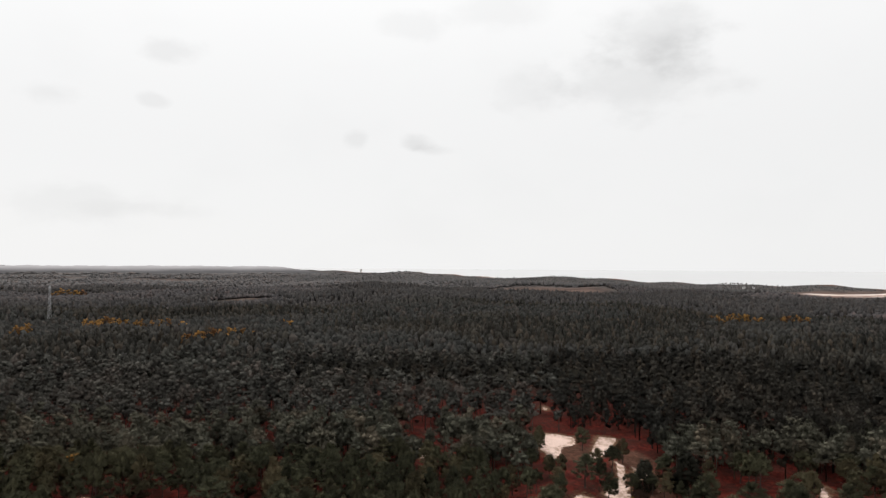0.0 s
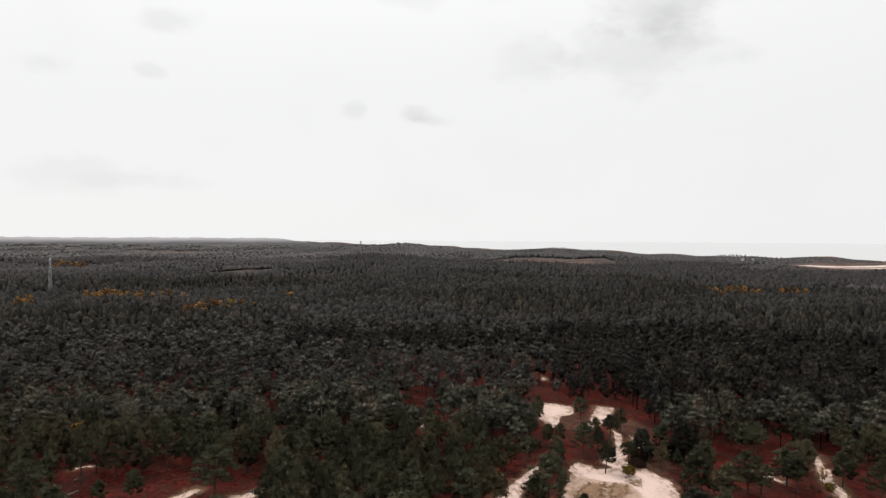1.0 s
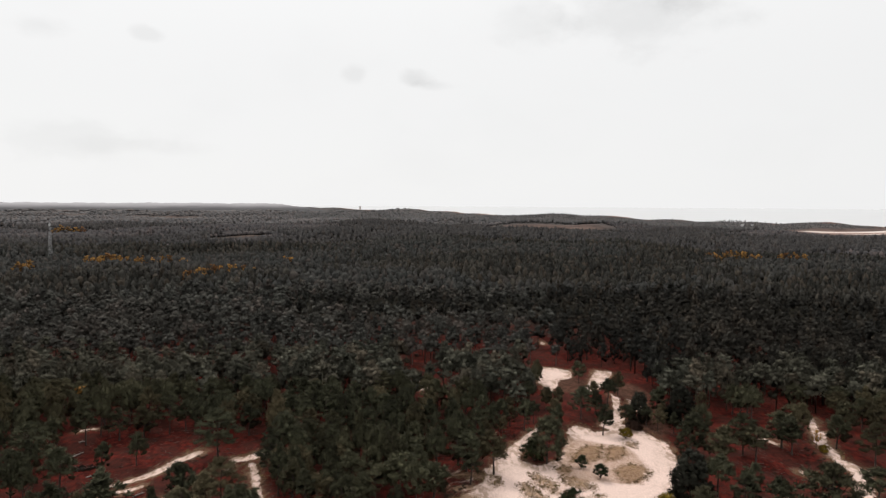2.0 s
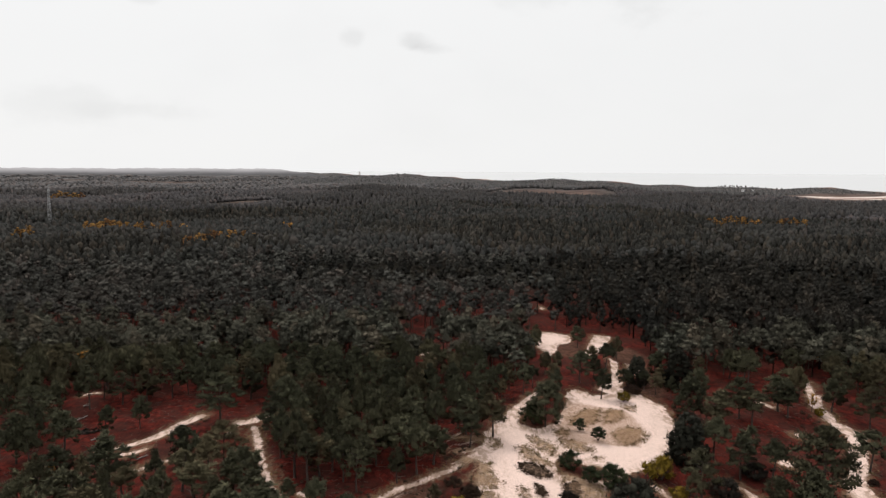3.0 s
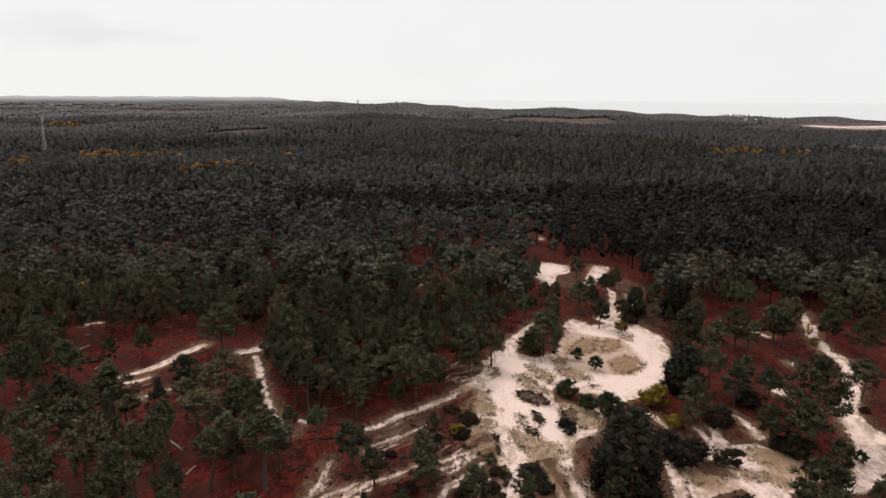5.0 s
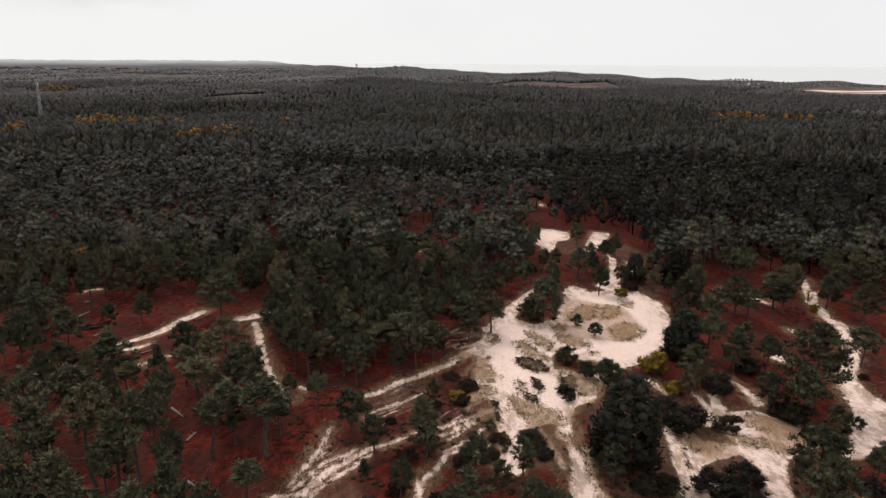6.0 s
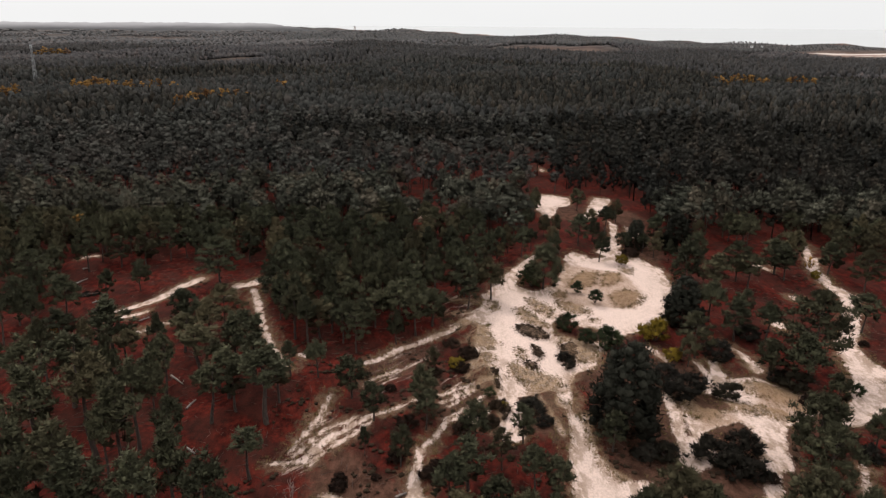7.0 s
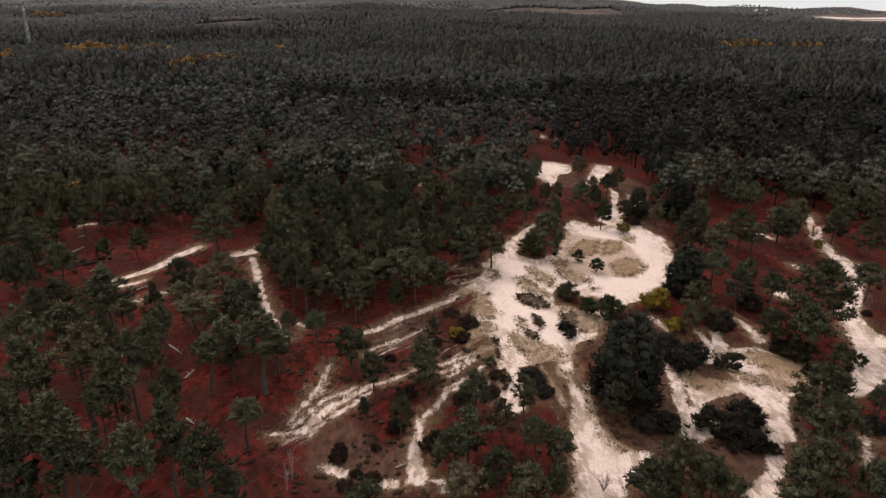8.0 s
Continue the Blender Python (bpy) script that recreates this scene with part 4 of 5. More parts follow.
def stem(points, radii, sides=6):
    """A tapered limb through points."""
    points = np.asarray(points, float)
    a = np.linspace(0, 2 * math.pi, sides, endpoint=False)
    way = np.gradient(points, axis=0)
    way /= np.linalg.norm(way, axis=1)[:, None]
    p1 = np.cross(way, (0.31, 0.95, 0.05))
    p1 /= np.linalg.norm(p1, axis=1)[:, None]
    p2 = np.cross(way, p1)
    v = points[:, None] + np.asarray(radii)[:, None, None] * (np.cos(a)[None, :, None] * p1[:, None] + np.sin(a)[None, :, None] * p2[:, None])
    tris = []
    for i in range(len(points) - 1):
        for j in range(sides):
            k = (j + 1) % sides
            tris += [(i * sides + j, i * sides + k, (i + 1) * sides + k), (i * sides + j, (i + 1) * sides + k, (i + 1) * sides + j)]
    n = len(points) - 1
    tris += [(n * sides, n * sides + j, n * sides + j + 1) for j in range(1, sides - 1)]
    return v.reshape(-1, 3), np.array(tris)


def trunk_of(rng, wide, high, limbs=9, top=0.9):
    lean = rng.normal(0, 0.03, 2)
    z = np.linspace(-0.4, high * top, 7)
    pts = np.stack([lean[0] * z + 0.1 * np.sin(z * 0.7 + rng.uniform(0, 6)), lean[1] * z + 0.1 * np.sin(z * 0.6 + rng.uniform(0, 6)), z], 1)
    base = 0.017 * high + 0.03
    pieces = [stem(pts, base * np.linspace(1.15, 0.18, 7), 7)]
    for i in range(limbs):
        u = rng.uniform(0.32, 0.88)
        a = i * 2.4 + rng.uniform(-0.5, 0.5)
        p = np.array([np.interp(u * high * top, z, pts[:, j]) for j in range(3)])
        reach = 0.42 * wide * (1.1 - 0.5 * u) * rng.uniform(0.6, 1)
        d = np.array((math.cos(a), math.sin(a), 0.0))
        pieces.append(stem([p, p + d * reach * 0.5 + (0, 0, 0.12 * reach), p + d * reach + (0, 0, 0.4 * reach)], [base * 0.35, base * 0.24, base * 0.08], 4))
    v, t, _ = join(pieces)
    return v, t


# ---- ground and sea: one sheet to the horizon, finer where the sand lies open ----
def steps(lo, a, b, hi, fine):
    """Coordinates that are fine from a to b and widen towards lo and hi."""
    mid = np.arange(a, b + 1e-6, fine)
    up_, x, d = [], mid[-1], fine
    while x < hi:
        d = min(d * 1.1, 90)
        x += d
        up_.append(min(x, hi))
    down, x, d = [], a, fine
    while x > lo:
        d = min(d * 1.1, 90)
        x -= d
        down.append(max(x, lo))
    return np.array(down[::-1] + list(mid) + up_)


gx, gy = steps(-4900, -92, 104, 4900, 0.85), steps(-1500, 74, 255, 4900, 0.85)
X, Y = np.meshgrid(gx, gy)
x, y = X.ravel(), Y.ravel()
edge, tuft = edge_of_sand(x, y), edge_of_grass(x, y)
heather, grit, brown, fan = (edge_of_plots(plots, x, y) for plots in (HEATHER_PATCHES, GRIT, BROWN_HEATH, FANS))
z = relief(x, y) - 0.25 * np.clip(-edge, 0, 1) + 0.35 * np.clip(-tuft, 0, 1.2) + 0.4 * np.clip(-heather, 0, 1.2)
nx, ny = len(gx), len(gy)
i = (np.arange(ny - 1)[:, None] * nx + np.arange(nx - 1)[None]).ravel()
tris = np.concatenate([np.stack([i, i + 1, i + nx + 1], 1), np.stack([i, i + nx + 1, i + nx], 1)])
ground = new("ground", mesh_of("ground", np.stack([x, y, z], 1), tris, GROUND, smooth=True, edge=edge, tuft=tuft, heather=heather, grit=grit, brown=brown, fan=fan, bare=bareness(x, y), wooded=np.clip((np.hypot(x, y) - 300) / 80, 0, 1), far_haze=np.clip((np.hypot(x, y) - 1150) / 500, 0, 1)))
tagged(ground, "dune ground of white sand, tan grass and red-brown needle litter", "ground", kind="structure")

far = np.array([COAST - INLAND * 20 + np.array((-INLAND[1], INLAND[0])) * s + INLAND * d for s in np.linspace(-5000, 6000, 40) for d in np.linspace(0, 5200, 30)])
far[:, 0], far[:, 1] = np.clip(far[:, 0], -4900, 4900), np.clip(far[:, 1], -1500, 4900)
i = (np.arange(39)[:, None] * 30 + np.arange(29)[None]).ravel()
tris = np.concatenate([np.stack([i, i + 1, i + 31], 1), np.stack([i, i + 31, i + 30], 1)])
sea = new("water", mesh_of("water", np.column_stack([far, np.full(len(far), -1.5)]), tris, SEA))
tagged(sea, "pale grey open sea under an overcast sky", "sea", kind="structure")

# ---- trees that stand singly ----
rng = np.random.default_rng(5)
STYLES = [("dome", 6.0, 8.6), ("dome", 5.2, 8.0), ("dome", 6.6, 9.4), ("tall", 5.0, 9.0), ("dome", 5.8, 8.2), ("tall", 4.6, 8.6), ("ragged", 6.0, 8.8), ("umbrella", 5.6, 8.8), ("tall", 5.4, 8.4)]


def tree_template(name, wide, high, style, count, tufts, needles, label, category, group, tuft=0.4, size=1.0):
    thing = new(name)
    tagged(thing, label, category, group)
    tv, tt = trunk_of(rng, wide, high, top=0.93 if style in ("cone", "ragged", "bush") else 0.88)
    part("trunk", mesh_of("trunk", tv, tt, BARK, smooth=True), thing)
    cv, ct, cf = crown_of(rng, wide, high, style, count, tufts, tuft, size=size)
    part("crown", mesh_of("crown", cv, ct, needles, np.zeros(len(cv)), True, cf), thing)
    return thing


def stand(template, x, y, wide, high, size, rand):
    """A copy of a template at x, y, scaled to a crown width and height."""
    s = wide / size[0], high / size[1]
    m = pose(x, y, float(relief(x, y)), 0, 0, rand.uniform(0, 360))
    ob = copy_thing(template, m)
    ob.scale = (s[0], s[0], s[1])
    return ob


pines = [tree_template("pine_tree", w, h, s, 52, 40, NEEDLES, "green pine with an open rounded crown on a bare trunk", "pine tree", "pines on the dunes", 0.45) for s, w, h in STYLES]
singles = WEST_PINES + NORTHWEST_PINES + SOUTHWEST_PINES + SOUTH_PINES + EAST_PINES + SOUTHEAST_PINES + UPPER_PINES
TALL = [("umbrella", 5.6, 15.0), ("dome", 4.6, 12.0), ("umbrella", 5.0, 13.5)]
tall_pines = [tree_template("pine_tree", w, h, s, 66, 40, NEEDLES, "tall slender pine with a high open crown on a bare trunk", "pine tree", "pines on the dunes", 0.42) for s, w, h in TALL]
large = [tree_template("pine_tree", 9.0, 11.0, s, 105, 46, NEEDLES, "large green pine with a broad dense rounded crown", "pine tree", "pines on the dunes", 0.42) for s in ("bush", "ragged", "tall")]
black = tree_template("black_pine", 9.0, 12.0, "spire", 170, 40, BLACK_NEEDLES, "tall dense almost black pine with foliage down to the sand", "pine tree", "black pines", 0.4, 1.25)
used = []
for n, (px, py, w, h) in enumerate(singles):
    k = n % len(pines)
    used.append((px, py))
    if px < -22 and py < 128:
        stand(tall_pines[n % 3], px, py, w, h * (1.3 if h > 10 else 1.1), TALL[n % 3][1:], rng)
    elif w > 7.4:
        stand(large[n % 3], px, py, w, h, (9.0, 11.0), rng)
    else:
        stand(pines[k], px, py, w * 1.08, h, STYLES[k][1:], rng)
for px, py, w, h in BROAD_PINES:
    used.append((px, py))
    stand(large[1], px, py, w, h, (9.0, 11.0), rng)
for px, py, w, h in BLACK_PINES:
    used.append((px, py))
    stand(black, px, py, w, h, (9.0, 12.0), rng)

# the first rows of the wood behind the clearing, still as single trees
def inside(px, py, poly):
    """Whether a point lies in a polygon."""
    odd = False
    for (ax, ay), (bx, by) in zip(poly, poly[1:] + poly[:1]):
        if (ay > py) != (by > py) and px < ax + (py - ay) / (by - ay) * (bx - ax):
            odd = not odd
    return odd


def room(px, py, gap, sand):
    return edge_of_sand(np.array(px), np.array(py)) > sand and min(math.hypot(px - a, py - b) for a, b in used) > gap


NORTHWEST_BLOCK = [(-33, 133), (-41, 168), (-47, 203), (19, 206), (13, 149), (-1, 133), (-14, 126), (-24, 125)]
SOUTHWEST_BLOCK = [(-72, 111), (-49, 71), (-24, 71), (-27, 81), (-37, 94), (-46, 108), (-61, 118), (-73, 126), (-85, 134)]
WEST_BLOCK = [(-123, 202), (-84, 134), (-72, 134), (-91, 168), (-79, 175), (-65, 175), (-75, 203)]
MIDDLE_BLOCK = [(-47, 128), (-36, 130), (-30, 118), (-23, 105), (-34, 101), (-46, 112)]
extra = []
for block, gap, low, tall in ((NORTHWEST_BLOCK, 3.7, 9.0, 12.5), (SOUTHWEST_BLOCK, 6.4, 12.5, 17.0), (WEST_STAND, 6.0, 10.5, 14.0), (WEST_BLOCK, 5.2, 9.5, 13.0), (MIDDLE_BLOCK, 4.3, 8.0, 11.5)):
    for _ in range(1500):
        px, py = rng.uniform(-125, 22), rng.uniform(70, 204)
        if inside(px, py, block) and py < 186 and room(px, py, gap, 1.8):
            used.append((px, py))
            small = 0.62 if px > 6 and py > 165 else 1.0
            extra.append((px, py, small * (rng.uniform(3.6, 5.4) if px < -22 and py < 135 else rng.uniform(4.2, 6.2)), small * rng.uniform(low, tall)))
for n, (px, py, w, h) in enumerate(extra):
    k = int(rng.integers(len(pines)))
    if px < -22 and py < 135:
        stand(tall_pines[n % 3], px, py, w, h, TALL[n % 3][1:], rng)
    else:
        stand(pines[k], px, py, w, h, STYLES[k][1:], rng)
GAPS = (UPPER_CLEARING, NORTH_GAP, SMALL_GAP)
singly = 350 - len(singles) - len(extra)
rows = []
for gy_ in np.arange(180, 234, 5.0):
    for gx_ in np.arange(-140, 150, 5.0):
        px, py = gx_ + rng.uniform(-2.0, 2.0), gy_ + rng.uniform(-2.0, 2.0)
        if abs(px) < 0.62 * py + 6 and room(px, py, 3.7, 2.2) and not any(inside(px, py, gap) for gap in GAPS) and not (inside(px, py, EAST_GLADE) and rng.uniform() < 0.35) and rng.uniform() < np.clip((openness(np.array(px), np.array(py)) - 2) / 7, 0.2, 1) and not (px > 62 and py < 205 and rng.uniform() < 0.35):
            used.append((px, py))
            rows.append((px, py))
for px, py in rows[:max(singly, 0)]:
    k = int(rng.integers(len(pines)))
    small = 0.62 if 12 < px < 62 else 1.0
    stand(pines[k], px, py, small * rng.uniform(4.8, 6.8), small * rng.uniform(8.0, 10.5), STYLES[k][1:], rng)
for template in pines + tall_pines + large + [black]:
    for o in (*template.children_recursive, template):
        bpy.data.objects.remove(o)


# ---- bushes ----
def bush_template(name, wide, high, count, tufts, leaves, label, category, group, tuft=0.22):
    thing = new(name)
    tagged(thing, label, category, group)
    pieces = []
    for i in range(6):
        a = i * 1.05
        d = np.array((math.cos(a), math.sin(a), 0.0)) * wide * 0.3
        pieces.append(stem([(0, 0, -0.2), d * 0.5 + (0, 0, high * 0.3), d + (0, 0, high * 0.7)], [0.07, 0.05, 0.02], 5))
    v, t, _ = join(pieces)
    part("stems", mesh_of("stems", v, t, BARK, smooth=True), thing)
    cv, ct, cf = crown_of(rng, wide, high, "bush", count, tufts, tuft)
    part("foliage", mesh_of("foliage", cv, ct, leaves, np.zeros(len(cv)), True, cf), thing)
    return thing


for plots, name, leaves, flat, label, category in (
    (DARK_BUSHES, "gorse_bush", GORSE, 0.55, "dense dark brown-black gorse bush beside the sand", "bush"),
    (DARK_HEATHER, "heather_bush", HEATHER, 0.42, "low dark brown heather clump on the litter", "heather"),
    (GREEN_BUSHES, "green_bush", BUSH, 0.95, "rounded green bush standing on white sand", "bush"),
    (YELLOW_BUSHES, "yellow_bush", YELLOW, 0.6, "yellow-green autumn bush at the edge of the sand", "bush"),
):
    kinds = [bush_template(name, 3.6, 3.6 * flat, 46, 40, leaves, label, category, name.replace("_", " ") + "es on the dunes") for _ in range(3)]
    for n, (px, py, w) in enumerate(plots):
        stand(kinds[n % 3], px, py, w * (1.2 if name in ("gorse_bush", "green_bush") else 1.0), w * flat, (3.6, 3.6 * flat), rng)
    for template in kinds:
        for o in (*template.children_recursive, template):
            bpy.data.objects.remove(o)


# ---- the wood as a whole: behind the clearing in three depths ----
def wood(name, spots, styles, level, tufts, tuft, mat, label, wide, high, kinds=24, stems=False, lift=0.2, boughs=0):
    """Many trees in one mesh, from a few crowns turned and scaled; size changes from stand to stand."""
    shapes = []
    for i in range(kinds):
        style = styles[i % len(styles)]
        v, t, f = crown_of(rng, 6.0, 9.0, style, boughs, tufts, tuft, core=0.6, lift=0.15, knobby=0.08) if boughs else body_of(rng, 6.0, 9.0, style, level, tufts, tuft, lift)
        if stems:
            sv, st = stem([(0, 0, -1), (0.05, 0, 3), (0, 0.05, 7)], [0.2, 0.16, 0.08], 4)
            f = np.concatenate([f, np.tile((0.0, -0.9, 0.3), (len(sv), 1))])
            v, t, _ = join([(v, t), (sv, st)])
        shapes.append((v, t, f))
    pieces, tints, faces = [], [], []
    zs = relief(spots[:, 0], spots[:, 1])
    grown = 1 + 0.16 * np.sin(spots[:, 0] * 0.031 + 2 * np.sin(spots[:, 1] * 0.017)) * np.sin(spots[:, 1] * 0.026 + 1.4 * np.sin(spots[:, 0] * 0.02))
    grown = grown * np.clip(-seaward(spots[:, 0], spots[:, 1]) / 420, 0.4, 1)
    for (px, py), pz, big in zip(spots, zs, grown):
        v, t, f = shapes[int(rng.integers(kinds))]
        a, w, h = rng.uniform(0, 6.28), big * rng.uniform(*wide) / 6.0, big * rng.uniform(*high) / 9.0
        c, s = math.cos(a), math.sin(a)
        pieces.append((np.stack([px + (v[:, 0] * c - v[:, 1] * s) * w, py + (v[:, 0] * s + v[:, 1] * c) * w, pz + v[:, 2] * h], 1), t))
        faces.append(np.stack([f[:, 0] * c - f[:, 1] * s, f[:, 0] * s + f[:, 1] * c, f[:, 2]], 1))
        tints.append(rng.uniform())
    v, t, own = join(pieces)
    ob = new(name, mesh_of(name, v, t, mat, np.array(tints)[own], True, np.concatenate(faces)))
    return tagged(ob, label, "forest", kind="stuff")


def spots_between(near, far_, gap, spread=0.61):
    """Irregular tree places in the belt between two distances, none closer than gap to its neighbours."""
    area = spread * (far_ ** 2 - near ** 2)
    tries = int(5 * area / gap ** 2)
    r = np.sqrt(rng.uniform(near ** 2, far_ ** 2, tries))
    a = rng.uniform(-1, 1, tries) * math.atan(spread + 12 / near)
    p = np.stack([r * np.sin(a), r * np.cos(a)], 1)
    p = p[(bareness(p[:, 0], p[:, 1]) < 0.3) & (seaward(p[:, 0], p[:, 1]) < -110)]
    cells, kept = {}, []
    coloured = np.array(AUTUMN_TREES + FAR_AUTUMN_TREES, float)
    p = p[np.min(np.hypot(p[:, :1] - coloured[:, 0], p[:, 1:] - coloured[:, 1]), axis=1) > 10.0] if near < 1500 else p
    for x_, y_ in p:
        c = int(x_ // gap), int(y_ // gap)
        if all((x_ - u) ** 2 + (y_ - w) ** 2 > gap * gap for i in (-1, 0, 1) for k in (-1, 0, 1) for u, w in cells.get((c[0] + i, c[1] + k), ())):
            cells.setdefault(c, []).append((x_, y_))
            kept.append((x_, y_))
    return np.array(kept)


near_wood = np.concatenate([np.array(rows[max(singly, 0):]).reshape(-1, 2), spots_between(234, 430, 5.0)])
near_wood = near_wood[(edge_of_sand(near_wood[:, 0], near_wood[:, 1]) > 2.5)]
near_open = openness(near_wood[:, 0], near_wood[:, 1])
keep = rng.uniform(size=len(near_wood)) < np.clip((near_open - 1.2) / 4.5, 0.10, 1)
keep &= np.array([not any(inside(a, b, gap) for gap in GAPS) for a, b in near_wood])
near_wood = near_wood[keep]
# Dark conifers to the right; the 340-385 m belt paints in a shade line.
dark = (near_wood[:, 0] > 0.10 * near_wood[:, 1] + 16) & (near_wood[:, 1] > 225) | (near_wood[:, 1] > 340) & (near_wood[:, 1] < 385) & (near_wood[:, 0] > -75)
first, foremost = near_wood[:, 1] < 315, near_wood[:, 1] < 252
for mat, name, pick, styles, label, wide, high in (
    (PINE_WOOD, "pine_wood", ~dark, ["dome", "tall", "dome", "tall", "dome"], "close wood of grey-green rounded pines", (5.0, 8.4), (8.0, 13.0)),
    (DARK_FOREST, "spruce_wood", dark, ["tall", "cone", "dome", "tall"], "close dark wood of mixed conifers, one belt darkened in place of shade", (4.8, 7.4), (9.0, 14.0)),
):
    wood(name, near_wood[pick & foremost], styles, 1, 22, 0.58, FRONT_WOOD if mat == PINE_WOOD else mat, label, wide, high, stems=True, boughs=26)
    wood(name, near_wood[pick & first & ~foremost], styles, 1, 15, 0.72, mat, label, wide, high, stems=True, boughs=17)
    wood(name, near_wood[pick & ~first], styles, 1, 12, 0.85, mat, label, wide, high, boughs=8)
belt = spots_between(430, 820, 4.3)
pale = np.sin(belt[:, 0] * 0.011 + 1) * np.sin(belt[:, 1] * 0.019 + 0.8 * np.sin(belt[:, 0] * 0.013)) + rng.normal(0, 0.25, len(belt)) + 0.4 * (belt[:, 0] < 0.02 * belt[:, 1]) > 0.2
wood("middle_wood", belt[pale], ["dome", "bush", "dome", "tall"], 1, 40, 1.0, FOREST, "grey-green wood in the middle distance", (3.8, 5.8), (8.0, 12.0), lift=0.3)
wood("middle_spruce_wood", belt[~pale], ["tall", "cone", "dome"], 1, 40, 1.0, DARK_FOREST, "dark conifer wood in the middle distance", (3.8, 5.4), (8.5, 12.5), lift=0.3)


# Far belts: pale picks behind the hill and to the west paint in haze.
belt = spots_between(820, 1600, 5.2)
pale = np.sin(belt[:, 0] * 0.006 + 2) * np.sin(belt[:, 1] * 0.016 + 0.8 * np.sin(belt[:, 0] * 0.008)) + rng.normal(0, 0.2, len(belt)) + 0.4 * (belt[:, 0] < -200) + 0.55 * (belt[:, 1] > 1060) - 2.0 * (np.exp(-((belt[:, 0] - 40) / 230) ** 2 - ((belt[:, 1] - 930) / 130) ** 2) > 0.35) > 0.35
wood("hill_wood", belt[~pale], ["dome", "bush", "tall"], 1, 10, 1.3, HAZY_DARK_HILL, "dark wood over the low hills, paled with painted haze", (4.0, 5.8), (8.0, 11.5), lift=0.4)
wood("hill_scrub", belt[pale], ["bush"], 1, 8, 1.3, HAZY_HILL, "grey-brown scrub between the dark woods, paled with painted haze", (4.6, 6.6), (4.5, 7.0), lift=0.5)
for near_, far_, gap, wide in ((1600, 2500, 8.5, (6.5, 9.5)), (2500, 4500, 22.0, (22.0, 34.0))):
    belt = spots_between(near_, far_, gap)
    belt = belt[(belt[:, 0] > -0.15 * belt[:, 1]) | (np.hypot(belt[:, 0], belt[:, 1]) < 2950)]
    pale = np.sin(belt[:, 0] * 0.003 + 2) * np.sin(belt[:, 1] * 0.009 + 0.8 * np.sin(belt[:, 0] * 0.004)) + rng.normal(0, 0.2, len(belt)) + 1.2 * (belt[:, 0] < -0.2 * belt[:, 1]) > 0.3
    wood("far_wood", belt[~pale], ["bush"], 1, 0, 1.0, HAZY_DISTANT, "far wood reaching to the horizon, paled with painted haze", wide, (7.0, 9.0) if near_ > 2000 else (8.5, 10.5), lift=1.0)
    wood("far_scrub", belt[pale], ["bush"], 1, 0, 1.0, HAZY_SCRUB, "far scrub reaching to the horizon, greyed with painted haze", wide, (4.0, 7.0), lift=1.0)

# ---- hazy land at the end of sight: a glowing strip with painted haze ----
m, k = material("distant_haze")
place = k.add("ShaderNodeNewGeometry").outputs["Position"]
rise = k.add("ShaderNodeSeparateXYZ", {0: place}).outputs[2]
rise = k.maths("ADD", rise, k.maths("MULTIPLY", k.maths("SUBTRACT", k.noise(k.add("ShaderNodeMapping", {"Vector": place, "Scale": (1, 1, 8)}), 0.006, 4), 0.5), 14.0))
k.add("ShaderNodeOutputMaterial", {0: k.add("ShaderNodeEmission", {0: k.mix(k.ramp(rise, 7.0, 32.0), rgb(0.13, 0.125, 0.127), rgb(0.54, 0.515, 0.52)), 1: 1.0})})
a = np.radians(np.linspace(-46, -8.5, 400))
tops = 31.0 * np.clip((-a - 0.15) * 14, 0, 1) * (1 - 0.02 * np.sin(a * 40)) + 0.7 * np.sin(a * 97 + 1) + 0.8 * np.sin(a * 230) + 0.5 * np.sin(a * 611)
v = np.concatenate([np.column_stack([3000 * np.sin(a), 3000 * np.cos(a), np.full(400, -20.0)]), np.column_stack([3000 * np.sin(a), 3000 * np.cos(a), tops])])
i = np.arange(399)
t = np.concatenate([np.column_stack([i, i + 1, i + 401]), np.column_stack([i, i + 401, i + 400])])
tagged(new("backdrop", mesh_of("backdrop", v, t, m)), "glowing strip of horizon land with painted haze", "horizon", kind="structure")


# ---- autumn trees among the wood ----
def autumn_template():
    thing = tagged(new("autumn_tree"), "broadleaf tree in orange autumn leaf among the conifers", "tree", "autumn trees")
    tv, tt = trunk_of(rng, 6.0, 9.0)
    part("trunk", mesh_of("trunk", tv, tt, BARK, smooth=True), thing)
    cv, ct, cf = crown_of(rng, 6.0, 9.0, "tall", 30, 14)
    part("crown", mesh_of("crown", cv, ct, AUTUMN, np.zeros(len(cv)), True, cf), thing)
    return thing


orange = [autumn_template() for _ in range(3)]
for n, (px, py) in enumerate(AUTUMN_TREES + FAR_AUTUMN_TREES):
    stand(orange[n % 3], px, py, rng.uniform(7.5, 10.5) * (1.7 if n >= len(AUTUMN_TREES) else 1), rng.uniform(11.5, 14.0), (6.0, 9.0), rng)
for n, (px, py) in enumerate(AUTUMN_TREES + AUTUMN_TREES[:20]):
    stand(orange[n % 3], px + rng.normal(0, 5), py + rng.normal(0, 6), rng.uniform(7.0, 10.0), rng.uniform(10.5, 13.0), (6.0, 9.0), rng)
for n, (px, py, w, h) in enumerate(SMALL_AUTUMN_TREES):
    stand(orange[n % 3], px, py, w, h, (6.0, 9.0), rng)
